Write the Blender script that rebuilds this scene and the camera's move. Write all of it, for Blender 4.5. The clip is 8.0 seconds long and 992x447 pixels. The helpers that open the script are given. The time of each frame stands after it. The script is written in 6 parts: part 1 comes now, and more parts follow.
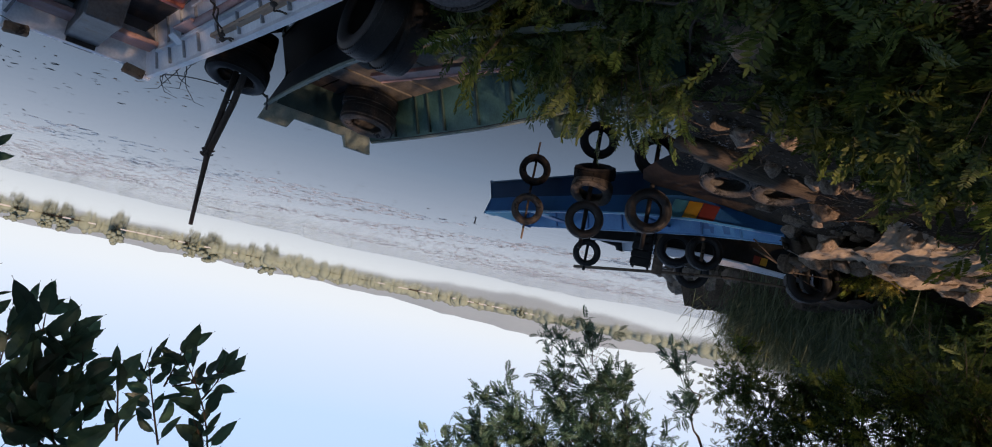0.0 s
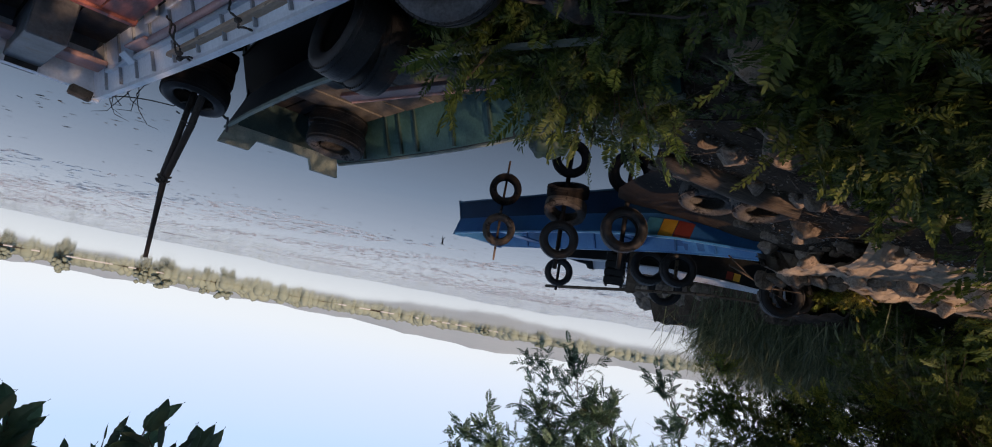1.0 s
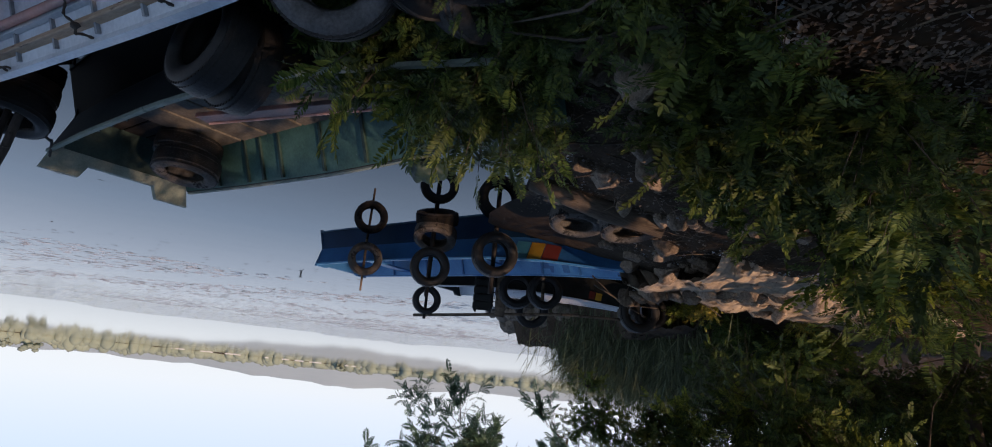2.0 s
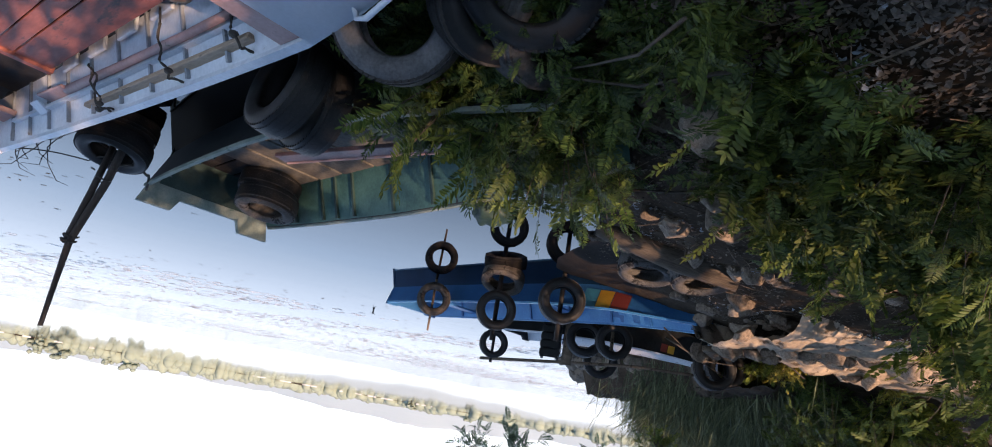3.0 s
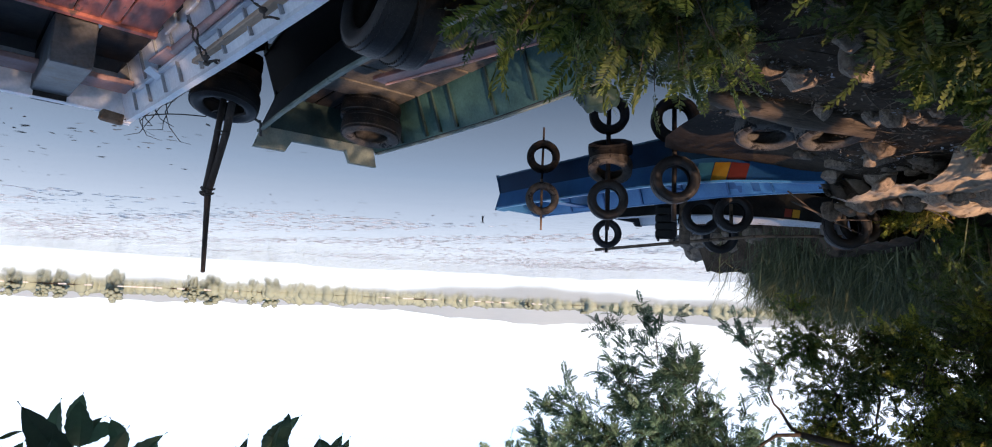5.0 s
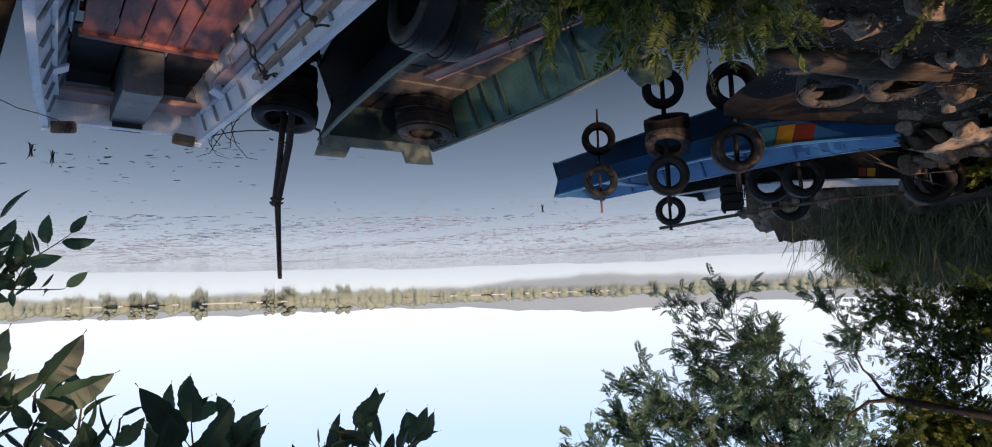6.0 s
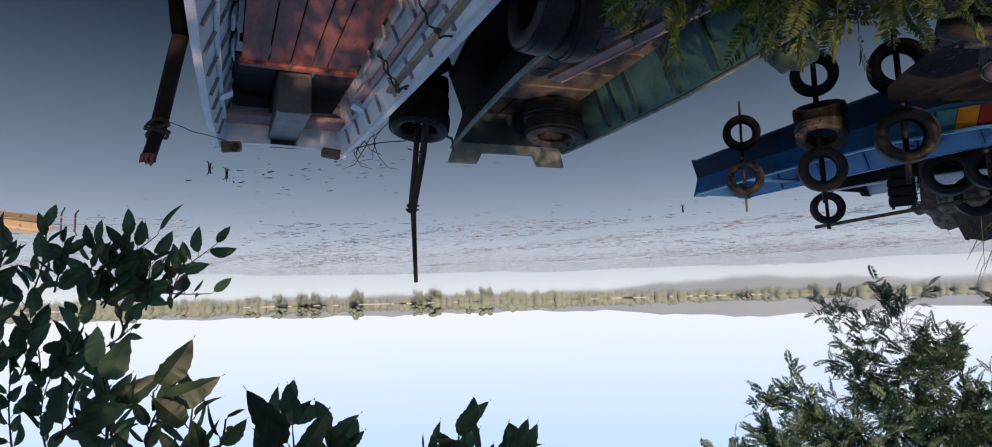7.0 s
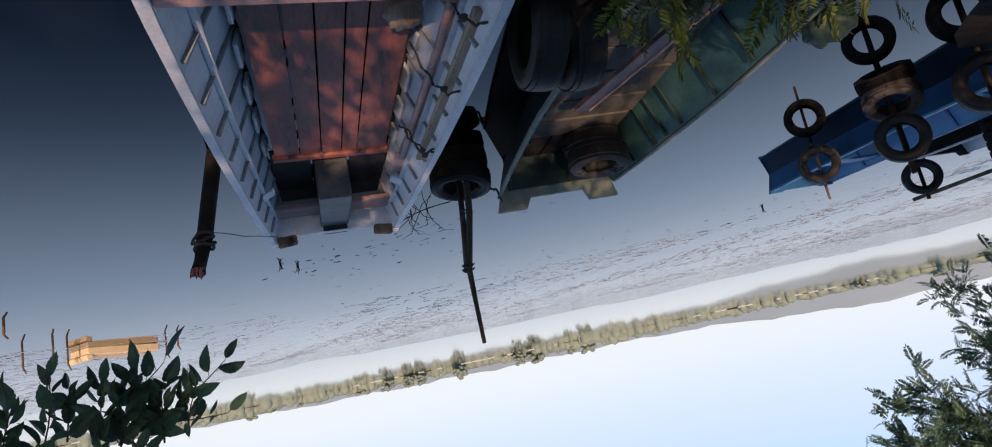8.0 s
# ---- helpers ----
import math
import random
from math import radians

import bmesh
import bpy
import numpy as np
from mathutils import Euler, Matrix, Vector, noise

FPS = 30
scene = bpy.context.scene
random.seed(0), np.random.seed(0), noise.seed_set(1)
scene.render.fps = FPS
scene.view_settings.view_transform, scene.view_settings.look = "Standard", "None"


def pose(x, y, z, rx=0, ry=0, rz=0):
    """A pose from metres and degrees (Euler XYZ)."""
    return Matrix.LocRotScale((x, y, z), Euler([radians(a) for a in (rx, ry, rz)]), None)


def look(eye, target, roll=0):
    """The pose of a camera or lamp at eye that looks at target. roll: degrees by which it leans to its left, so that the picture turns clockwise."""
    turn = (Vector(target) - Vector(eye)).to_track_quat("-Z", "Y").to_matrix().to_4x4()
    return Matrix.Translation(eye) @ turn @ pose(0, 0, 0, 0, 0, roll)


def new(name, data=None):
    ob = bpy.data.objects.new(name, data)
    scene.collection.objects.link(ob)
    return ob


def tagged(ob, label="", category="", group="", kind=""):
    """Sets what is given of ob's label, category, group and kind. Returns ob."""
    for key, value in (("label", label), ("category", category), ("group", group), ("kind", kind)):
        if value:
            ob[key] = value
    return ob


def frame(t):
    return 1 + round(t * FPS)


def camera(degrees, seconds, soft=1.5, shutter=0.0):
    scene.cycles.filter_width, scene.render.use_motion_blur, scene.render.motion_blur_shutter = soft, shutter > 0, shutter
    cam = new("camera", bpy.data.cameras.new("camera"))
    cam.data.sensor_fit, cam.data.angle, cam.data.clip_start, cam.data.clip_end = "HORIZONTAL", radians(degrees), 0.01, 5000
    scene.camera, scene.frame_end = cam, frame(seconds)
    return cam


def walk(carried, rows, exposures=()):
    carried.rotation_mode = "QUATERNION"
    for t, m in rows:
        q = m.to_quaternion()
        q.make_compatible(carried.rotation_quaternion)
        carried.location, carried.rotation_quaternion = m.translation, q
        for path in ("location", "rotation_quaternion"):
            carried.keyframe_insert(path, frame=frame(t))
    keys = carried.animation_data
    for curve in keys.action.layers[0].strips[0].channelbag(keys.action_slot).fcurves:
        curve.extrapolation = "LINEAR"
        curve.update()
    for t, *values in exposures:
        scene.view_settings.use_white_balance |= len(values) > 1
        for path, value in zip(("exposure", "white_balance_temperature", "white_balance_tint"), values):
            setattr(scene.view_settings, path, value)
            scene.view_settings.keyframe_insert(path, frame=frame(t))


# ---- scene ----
cam = camera(76.7, 8.0, 1.0)
PATH = [
    (0, (-0.418, -0.417, 2.071), (0.461, 7.463, 1.008), 191.67),
    (0.5, (-0.268, -0.320, 2.029), (1.351, 7.419, 0.812), 190.70),
    (1, (-0.231, -0.195, 2.005), (0.206, 7.676, 0.637), 189.94),
    (1.5, (-0.135, -0.078, 1.978), (-0.765, 7.844, 1.060), 186.16),
    (2, (-0.050, -0.061, 2.027), (-1.361, 7.584, 0.067), 185.66),
    (2.2, (-0.107, -0.016, 1.997), (-0.735, 7.647, -0.213), 187.03),
    (3.3, (-0.156, -0.041, 1.991), (-0.433, 7.574, -0.445), 189.99),
    (3.5, (-0.162, -0.044, 1.986), (-0.537, 7.543, -0.524), 189.55),
    (4, (-0.121, -0.037, 1.963), (-0.304, 7.565, -0.521), 190.05),
    (4.5, (-0.065, -0.006, 1.991), (0.368, 7.728, -0.006), 187.28),
    (5, (-0.005, 0.023, 2.043), (0.790, 7.918, 1.019), 182.40),
    (6.5, (0.000, 0.000, 2.100), (1.991, 7.692, 1.167), 177.78),
    (7, (-0.069, 0.080, 2.086), (3.163, 7.328, 1.075), 178.54),
    (7.5, (-0.209, 0.206, 2.089), (4.152, 6.804, 0.883), 169.06),
    (8, (-0.199, 0.359, 2.034), (3.824, 7.072, 0.374), 168.40),
]
walk(cam, [(t, look(eye, target, roll)) for t, eye, target, roll in PATH], [(t, e, 6600, 24) for t, e in ((0.0, -0.1), (2.0, -0.05), (2.6, 0.5), (3.3, 1.05), (4.5, 0.95), (5.2, 0.55), (6.3, 0.05), (8.0, -0.05))])

# ---- light: low warm sun from behind the camera, clear sky ----
SUN_AZ, SUN_EL = radians(215), radians(24)          # compass: from +y, clockwise
world = bpy.data.worlds.new("world")
scene.world = world
world.use_nodes = True
wn = world.node_tree.nodes
sky = wn.new("ShaderNodeTexSky")
sky.sky_type, sky.sun_disc, sky.sun_elevation, sky.sun_rotation = "NISHITA", False, SUN_EL, SUN_AZ
sky.air_density, sky.dust_density, sky.ozone_density = 1.0, 0.4, 1.2
wn["Background"].inputs["Strength"].default_value = 0.15
# white haze low over the horizon, all the way round
sky_at = wn.new("ShaderNodeTexCoord")
sky_xyz = wn.new("ShaderNodeSeparateXYZ")
world.node_tree.links.new(sky_at.outputs["Generated"], sky_xyz.inputs[0])
haze = wn.new("ShaderNodeValToRGB")
hz = haze.color_ramp
hz.elements[0].position, hz.elements[0].color = 0.0, (0.88, 0.88, 0.88, 1)
hz.elements[1].position, hz.elements[1].color = 0.52, (0, 0, 0, 1)
for at, v in ((0.17, 0.97), (0.28, 0.84), (0.4, 0.24)):
    hz.elements.new(at).color = (v, v, v, 1)
world.node_tree.links.new(sky_xyz.outputs["Z"], haze.inputs[0])
# the haze is white at the horizon and turns blue above it
tinge = wn.new("ShaderNodeValToRGB")
tinge.color_ramp.elements[0].position, tinge.color_ramp.elements[0].color = 0.04, (0.775, 0.88, 0.91, 1)
tinge.color_ramp.elements[1].position, tinge.color_ramp.elements[1].color = 0.2, (0.545, 0.79, 1.03, 1)
world.node_tree.links.new(sky_xyz.outputs["Z"], tinge.inputs[0])
glow = wn.new("ShaderNodeVectorMath")
glow.operation = "SCALE"
glow.inputs["Scale"].default_value = 7.1
world.node_tree.links.new(tinge.outputs[0], glow.inputs[0])
sky_mix = wn.new("ShaderNodeMix")
sky_mix.data_type = "RGBA"
world.node_tree.links.new(glow.outputs[0], sky_mix.inputs[7])
cloud_at = wn.new("ShaderNodeMapping")
cloud_at.inputs["Rotation"].default_value = (0, 0, radians(30))
cloud_at.inputs["Scale"].default_value = (1.6, 5.0, 5.0)
world.node_tree.links.new(sky_at.outputs["Generated"], cloud_at.inputs["Vector"])
cloud = wn.new("ShaderNodeTexNoise")
cloud.inputs["Scale"].default_value, cloud.inputs["Detail"].default_value = 1.5, 5.0
world.node_tree.links.new(cloud_at.outputs[0], cloud.inputs["Vector"])
wisp = wn.new("ShaderNodeMapRange")
wisp.inputs["From Min"].default_value, wisp.inputs["From Max"].default_value = 0.46, 0.72
wisp.inputs["To Max"].default_value = 0.16
world.node_tree.links.new(cloud.outputs["Fac"], wisp.inputs["Value"])
veil = wn.new("ShaderNodeMath")
veil.operation = "MAXIMUM"
world.node_tree.links.new(haze.outputs[0], veil.inputs[0])
world.node_tree.links.new(wisp.outputs[0], veil.inputs[1])
world.node_tree.links.new(veil.outputs[0], sky_mix.inputs["Factor"])
blue = wn.new("ShaderNodeMix")
blue.data_type, blue.blend_type = "RGBA", "MULTIPLY"
blue.inputs["Factor"].default_value = 1.0
blue.inputs[7].default_value = (0.74, 1.0, 1.15, 1)
world.node_tree.links.new(sky.outputs[0], blue.inputs[6])
# a deeper blue overhead
deep = wn.new("ShaderNodeMapRange")
deep.inputs["From Min"].default_value, deep.inputs["From Max"].default_value = 0.35, 0.8
deep.inputs["To Min"].default_value, deep.inputs["To Max"].default_value = 1.0, 0.45
world.node_tree.links.new(sky_xyz.outputs["Z"], deep.inputs["Value"])
deepen = wn.new("ShaderNodeVectorMath")
deepen.operation = "SCALE"
world.node_tree.links.new(deep.outputs[0], deepen.inputs["Scale"])
world.node_tree.links.new(blue.outputs[2], deepen.inputs[0])
world.node_tree.links.new(deepen.outputs[0], sky_mix.inputs[6])
world.node_tree.links.new(sky_mix.outputs[2], wn["Background"].inputs["Color"])
sun_data = bpy.data.lights.new("sun", "SUN")
sun_data.energy, sun_data.angle, sun_data.color = 5.0, radians(0.53), (1.0, 0.69, 0.44)
sun = new("sun", sun_data)
SUN_WAY = Vector((math.sin(SUN_AZ) * math.cos(SUN_EL), math.cos(SUN_AZ) * math.cos(SUN_EL), math.sin(SUN_EL)))
sun.matrix_basis = look(SUN_WAY * 50, (0, 0, 0))


# ---- materials ----
def mat(name, colour, other, rough=0.7, metal=0.0, scale=6.0, fine=60.0, bump=0.2, spot=None, spot_scale=3.0, spot_at=0.62, translucent=0.0, by_object=0.0, stretch=(1, 1, 1), specular=0.5):
    """A weathered surface: two colours mixed by coarse and fine noise, optional spots of wear, and fine relief."""
    m = bpy.data.materials.new(name)
    m.use_nodes = True
    n, l = m.node_tree.nodes, m.node_tree.links
    p = n["Principled BSDF"]
    co = n.new("ShaderNodeTexCoord")
    mp = n.new("ShaderNodeMapping")
    mp.inputs["Scale"].default_value = stretch
    l.new(co.outputs["Object"], mp.inputs["Vector"])

    def noise_node(s, detail=4.0, roughness=0.6):
        t = n.new("ShaderNodeTexNoise")
        t.inputs["Scale"].default_value, t.inputs["Detail"].default_value, t.inputs["Roughness"].default_value = s, detail, roughness
        l.new(mp.outputs[0], t.inputs["Vector"])
        return t

    coarse, fines = noise_node(scale), noise_node(fine, 3.0)
    add = n.new("ShaderNodeMath")
    add.operation = "MULTIPLY_ADD"
    add.inputs[1].default_value, add.inputs[2].default_value = 0.45, 0.0
    l.new(fines.outputs["Fac"], add.inputs[0])
    add2 = n.new("ShaderNodeMath")
    add2.operation = "MULTIPLY_ADD"
    add2.inputs[1].default_value = 0.75
    l.new(coarse.outputs["Fac"], add2.inputs[0])
    l.new(add.outputs[0], add2.inputs[2])
    ramp = n.new("ShaderNodeValToRGB")
    ramp.color_ramp.elements[0].position, ramp.color_ramp.elements[1].position = 0.42, 0.78
    ramp.color_ramp.elements[0].color, ramp.color_ramp.elements[1].color = (*colour, 1), (*other, 1)
    l.new(add2.outputs[0], ramp.inputs[0])
    out = ramp.outputs[0]
    if spot:
        sp = noise_node(spot_scale, 6.0, 0.65)
        sr = n.new("ShaderNodeValToRGB")
        sr.color_ramp.elements[0].position, sr.color_ramp.elements[1].position = spot_at, spot_at + 0.05
        l.new(sp.outputs["Fac"], sr.inputs[0])
        mix = n.new("ShaderNodeMix")
        mix.data_type = "RGBA"
        l.new(sr.outputs[0], mix.inputs["Factor"])
        l.new(out, mix.inputs[6])
        mix.inputs[7].default_value = (*spot, 1)
        out = mix.outputs[2]
    if by_object:
        info = n.new("ShaderNodeObjectInfo")
        hsv = n.new("ShaderNodeHueSaturation")
        mr = n.new("ShaderNodeMapRange")
        mr.inputs["To Min"].default_value, mr.inputs["To Max"].default_value = 1 - by_object, 1 + by_object
        l.new(info.outputs["Random"], mr.inputs["Value"])
        l.new(mr.outputs[0], hsv.inputs["Value"])
        l.new(out, hsv.inputs["Color"])
        out = hsv.outputs[0]
    if translucent:
        # no two leaves are of quite the same green
        geo = n.new("ShaderNodeNewGeometry")
        each = n.new("ShaderNodeMapRange")
        each.inputs["To Min"].default_value, each.inputs["To Max"].default_value = 0.5, 1.5
        l.new(geo.outputs["Random Per Island"], each.inputs["Value"])
        tone = n.new("ShaderNodeHueSaturation")
        l.new(each.outputs[0], tone.inputs["Value"])
        hue = n.new("ShaderNodeMapRange")
        hue.inputs["To Min"].default_value, hue.inputs["To Max"].default_value = 0.525, 0.48
        l.new(geo.outputs["Random Per Island"], hue.inputs["Value"])
        l.new(hue.outputs[0], tone.inputs["Hue"])
        l.new(out, tone.inputs["Color"])
        out = tone.outputs[0]
    l.new(out, p.inputs["Base Color"])
    p.inputs["Roughness"].default_value, p.inputs["Metallic"].default_value = rough, metal
    p.inputs["Specular IOR Level"].default_value = specular
    if bump:
        b = n.new("ShaderNodeBump")
        b.inputs["Strength"].default_value, b.inputs["Distance"].default_value = bump, 0.01
        l.new(add2.outputs[0], b.inputs["Height"])
        l.new(b.outputs[0], p.inputs["Normal"])
    if translucent:
        tr = n.new("ShaderNodeBsdfTranslucent")
        l.new(out, tr.inputs["Color"])
        ms = n.new("ShaderNodeMixShader")
        ms.inputs[0].default_value = translucent
        l.new(p.outputs[0], ms.inputs[1])
        l.new(tr.outputs[0], ms.inputs[2])
        l.new(ms.outputs[0], n["Material Output"].inputs["Surface"])
    return m


M_WHITE = mat("white boat paint", (0.42, 0.47, 0.52), (0.62, 0.67, 0.72), 0.45, 0.0, 2.5, 40, 0.15, (0.25, 0.22, 0.2), 7, 0.68)
# the ribs are white too; this grey paints their shaded side
M_RIBSHADE = mat("white rib paint greyed for shade", (0.15, 0.17, 0.19), (0.27, 0.3, 0.33), 0.5, 0.0, 2.5, 40, 0.15, (0.12, 0.11, 0.1), 7, 0.62)
M_DECK = mat("pale blue deck paint", (0.42, 0.5, 0.58), (0.52, 0.6, 0.68), 0.4, 0.0, 2.0, 50, 0.1, (0.3, 0.3, 0.3), 9, 0.72)
M_GREYPAINT = mat("stained grey paint", (0.04, 0.04, 0.04), (0.12, 0.122, 0.125), 0.55, 0.0, 3.0, 40, 0.2, (0.08, 0.06, 0.04), 5, 0.57)
M_REDWOOD = mat("red-brown painted planks", (0.13, 0.04, 0.032), (0.34, 0.112, 0.082), 0.6, 0.0, 3.0, 30, 0.3, (0.075, 0.045, 0.04), 5, 0.59, stretch=(0.4, 1.5, 1.5))
M_PINKWOOD = mat("faded pink-brown paint", (0.28, 0.17, 0.16), (0.42, 0.28, 0.26), 0.6, 0.0, 4.0, 40, 0.2, (0.16, 0.12, 0.1), 6, 0.66)
M_WOOD = mat("bare weathered wood", (0.2, 0.13, 0.08), (0.45, 0.34, 0.24), 0.75, 0.0, 3.0, 60, 0.4, (0.1, 0.07, 0.05), 6, 0.62, stretch=(0.3, 2, 2))
# also colours the boards that lie in the punt's stern shade
M_DARKWOOD = mat("dark wet and shaded wood", (0.0085, 0.008, 0.0076), (0.03, 0.027, 0.0255), 0.65, 0.0, 5.0, 60, 0.5, None, stretch=(1.5, 1.5, 0.3), specular=0.2)
M_POLE = mat("weathered grey-brown pole", (0.022, 0.019, 0.018), (0.075, 0.066, 0.062), 0.7, 0.0, 5.0, 60, 0.5, None, stretch=(1.5, 1.5, 0.3), specular=0.3)
M_GREYWOOD = mat("grey-brown driftwood", (0.05, 0.036, 0.024), (0.19, 0.145, 0.105), 0.85, 0.0, 4.0, 50, 0.8, (0.03, 0.022, 0.016), 5, 0.57, stretch=(0.35, 2, 2), specular=0.15)
M_LOG = mat("pale weathered log", (0.035, 0.029, 0.023), (0.13, 0.106, 0.083), 0.85, 0.0, 3.0, 50, 0.8, (0.045, 0.034, 0.026), 6, 0.62, stretch=(0.3, 2, 2), specular=0.15)
M_GREEN = mat("worn green paint", (0.018, 0.064, 0.058), (0.05, 0.13, 0.117), 0.6, 0.0, 3.0, 40, 0.25, (0.22, 0.27, 0.25), 7, 0.71, specular=0.3)
M_GREENWOOD = mat("grey-brown bottom boards", (0.05, 0.047, 0.04), (0.145, 0.135, 0.113), 0.75, 0.0, 3.0, 40, 0.3, (0.04, 0.035, 0.028), 5, 0.6, specular=0.25)
M_WORNGREEN = mat("green paint worn to grey wood", (0.11, 0.145, 0.125), (0.2, 0.235, 0.205), 0.7, 0.0, 5.0, 50, 0.35, (0.07, 0.12, 0.1), 6, 0.62, specular=0.25)
# besides the ribs, this paints the shade inside the punt's stern
M_GREENRIB = mat("dark green rib and shade paint", (0.008, 0.022, 0.02), (0.022, 0.05, 0.045), 0.6, 0.0, 3.0, 40, 0.25, (0.2, 0.24, 0.22), 9, 0.7, specular=0.3)
M_PURPLE = mat("dull purple-brown board", (0.05, 0.03, 0.035), (0.12, 0.08, 0.085), 0.6, 0.0, 4, 50, 0.2)
M_DARKHULL = mat("black tarred hull", (0.008, 0.009, 0.009), (0.022, 0.025, 0.025), 0.6, 0.0, 3.0, 30, 0.3, specular=0.2)
M_BLUE = mat("blue boat paint", (0.01, 0.07, 0.19), (0.022, 0.12, 0.29), 0.45, 0.0, 2.0, 40, 0.15, (0.03, 0.05, 0.08), 5, 0.66)
# the punt's blue, lightened to paint its lit inside and gunwales
M_LITBLUE = mat("blue inner paint lightened as lit", (0.026, 0.15, 0.34), (0.056, 0.235, 0.46), 0.45, 0.0, 2.0, 40, 0.15, (0.28, 0.38, 0.44), 6, 0.72)
M_YELLOW = mat("yellow flag paint", (0.42, 0.22, 0.015), (0.56, 0.32, 0.035), 0.55)
M_RED = mat("red flag paint", (0.13, 0.021, 0.015), (0.19, 0.032, 0.022), 0.55)
M_FLAGBLUE = mat("teal flag paint", (0.03, 0.17, 0.27), (0.05, 0.24, 0.33), 0.5)
M_RUBBER = mat("dusty black rubber", (0.008, 0.008, 0.0084), (0.025, 0.025, 0.0248), 0.6, 0.0, 5.0, 70, 0.3, (0.034, 0.033, 0.031), 4, 0.7, by_object=0.3, specular=0.3)
M_MUDRUBBER = mat("mud-coated rubber", (0.032, 0.029, 0.026), (0.11, 0.098, 0.085), 0.85, 0.0, 5.0, 60, 0.5, (0.022, 0.02, 0.018), 6, 0.57, specular=0.15)
M_PALERUBBER = mat("pale grey tyre rubber", (0.035, 0.037, 0.04), (0.125, 0.13, 0.138), 0.8, 0.0, 6.0, 70, 0.4)
M_GREYRUBBER = mat("grey dusty rubber", (0.034, 0.0335, 0.032), (0.105, 0.102, 0.097), 0.85, 0.0, 5.0, 60, 0.4, (0.015, 0.015, 0.015), 6, 0.58, specular=0.15)
M_ROPE = mat("dark rope", (0.02, 0.02, 0.02), (0.07, 0.06, 0.05), 0.9, 0.0, 30, 200, 0.5)
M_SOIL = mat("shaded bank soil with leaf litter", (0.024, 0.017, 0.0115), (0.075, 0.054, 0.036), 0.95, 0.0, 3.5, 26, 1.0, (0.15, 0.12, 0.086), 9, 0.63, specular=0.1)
# wet mud, its colour darkened further for the shade on the shore
M_MUD = mat("wet and shaded shore mud", (0.01, 0.008, 0.0065), (0.034, 0.026, 0.02), 0.8, 0.0, 3.5, 26, 0.9, (0.02, 0.016, 0.012), 9, 0.6, specular=0.12)
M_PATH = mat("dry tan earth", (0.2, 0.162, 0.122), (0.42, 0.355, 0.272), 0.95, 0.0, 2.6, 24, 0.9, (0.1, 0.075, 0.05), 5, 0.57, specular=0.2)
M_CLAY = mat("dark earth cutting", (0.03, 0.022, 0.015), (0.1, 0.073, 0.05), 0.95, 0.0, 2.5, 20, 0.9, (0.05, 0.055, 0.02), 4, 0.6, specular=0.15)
# the pale blue-grey puts the distance haze into the hill's colour
M_HILL = mat("far hill in painted haze", (0.38, 0.49, 0.5), (0.43, 0.53, 0.54), 1.0, 0.0, 0.004, 0.03, 0.0)
M_ROCK = mat("limestone rock", (0.09, 0.07, 0.054), (0.29, 0.235, 0.18), 0.9, 0.0, 4.0, 30, 0.8, (0.1, 0.08, 0.062), 3, 0.6, by_object=0.4, specular=0.15)
M_LEAF = mat("bush leaf", (0.033, 0.066, 0.013), (0.087, 0.127, 0.03), 0.55, 0.0, 2.0, 30, 0.0, translucent=0.35, by_object=0.3, specular=0.3)
M_DIMLEAF = mat("deep green shoot leaf", (0.036, 0.063, 0.011), (0.092, 0.122, 0.026), 0.55, 0.0, 2.0, 30, 0.0, translucent=0.35, by_object=0.35, specular=0.3)
M_SPRAY = mat("locust spray leaf", (0.07, 0.16, 0.115), (0.145, 0.25, 0.165), 0.5, 0.0, 2.0, 30, 0.0, translucent=0.45, by_object=0.2)
# the blue-grey spots paint patches of sky light on the leaves
M_LITTER = mat("dead leaf litter with sky-lit spots", (0.045, 0.035, 0.027), (0.2, 0.165, 0.13), 0.9, 0.0, 3.0, 25, 0.2, (0.28, 0.31, 0.34), 2.2, 0.56, specular=0.2)
# bush leaf lightened and yellowed to carry sunlight in its colour
M_SUNLEAF = mat("bush leaf in sunlit green", (0.085, 0.125, 0.019), (0.2, 0.235, 0.038), 0.5, 0.0, 2.0, 30, 0.0, translucent=0.42, by_object=0.25, specular=0.3)
M_LEAFY = mat("yellowing leaf", (0.2, 0.2, 0.03), (0.34, 0.3, 0.05), 0.55, 0.0, 2.0, 30, 0.0, translucent=0.4)
M_BROADLEAF = mat("broad tree leaf", (0.036, 0.085, 0.058), (0.068, 0.14, 0.09), 0.45, 0.0, 6.0, 60, 0.0, (0.085, 0.115, 0.055), 12, 0.8, translucent=0.46)
M_REED = mat("reed blade", (0.065, 0.09, 0.042), (0.15, 0.175, 0.09), 0.6, 0.0, 2.0, 30, 0.0, translucent=0.25)
M_BARK = mat("dark bark", (0.025, 0.02, 0.016), (0.08, 0.065, 0.05), 0.9, 0.0, 8.0, 60, 0.7, stretch=(1, 1, 0.3))
# woods and far crowns are lightened and greyed to paint haze
M_WOODS = mat("far woodland in painted haze", (0.185, 0.245, 0.2), (0.24, 0.3, 0.24), 0.95, 0.0, 0.06, 0.5, 0.0)
M_FARTREE = mat("far poplar crown in painted haze", (0.16, 0.215, 0.18), (0.205, 0.26, 0.215), 0.95, 0.0, 0.2, 1.0, 0.0)
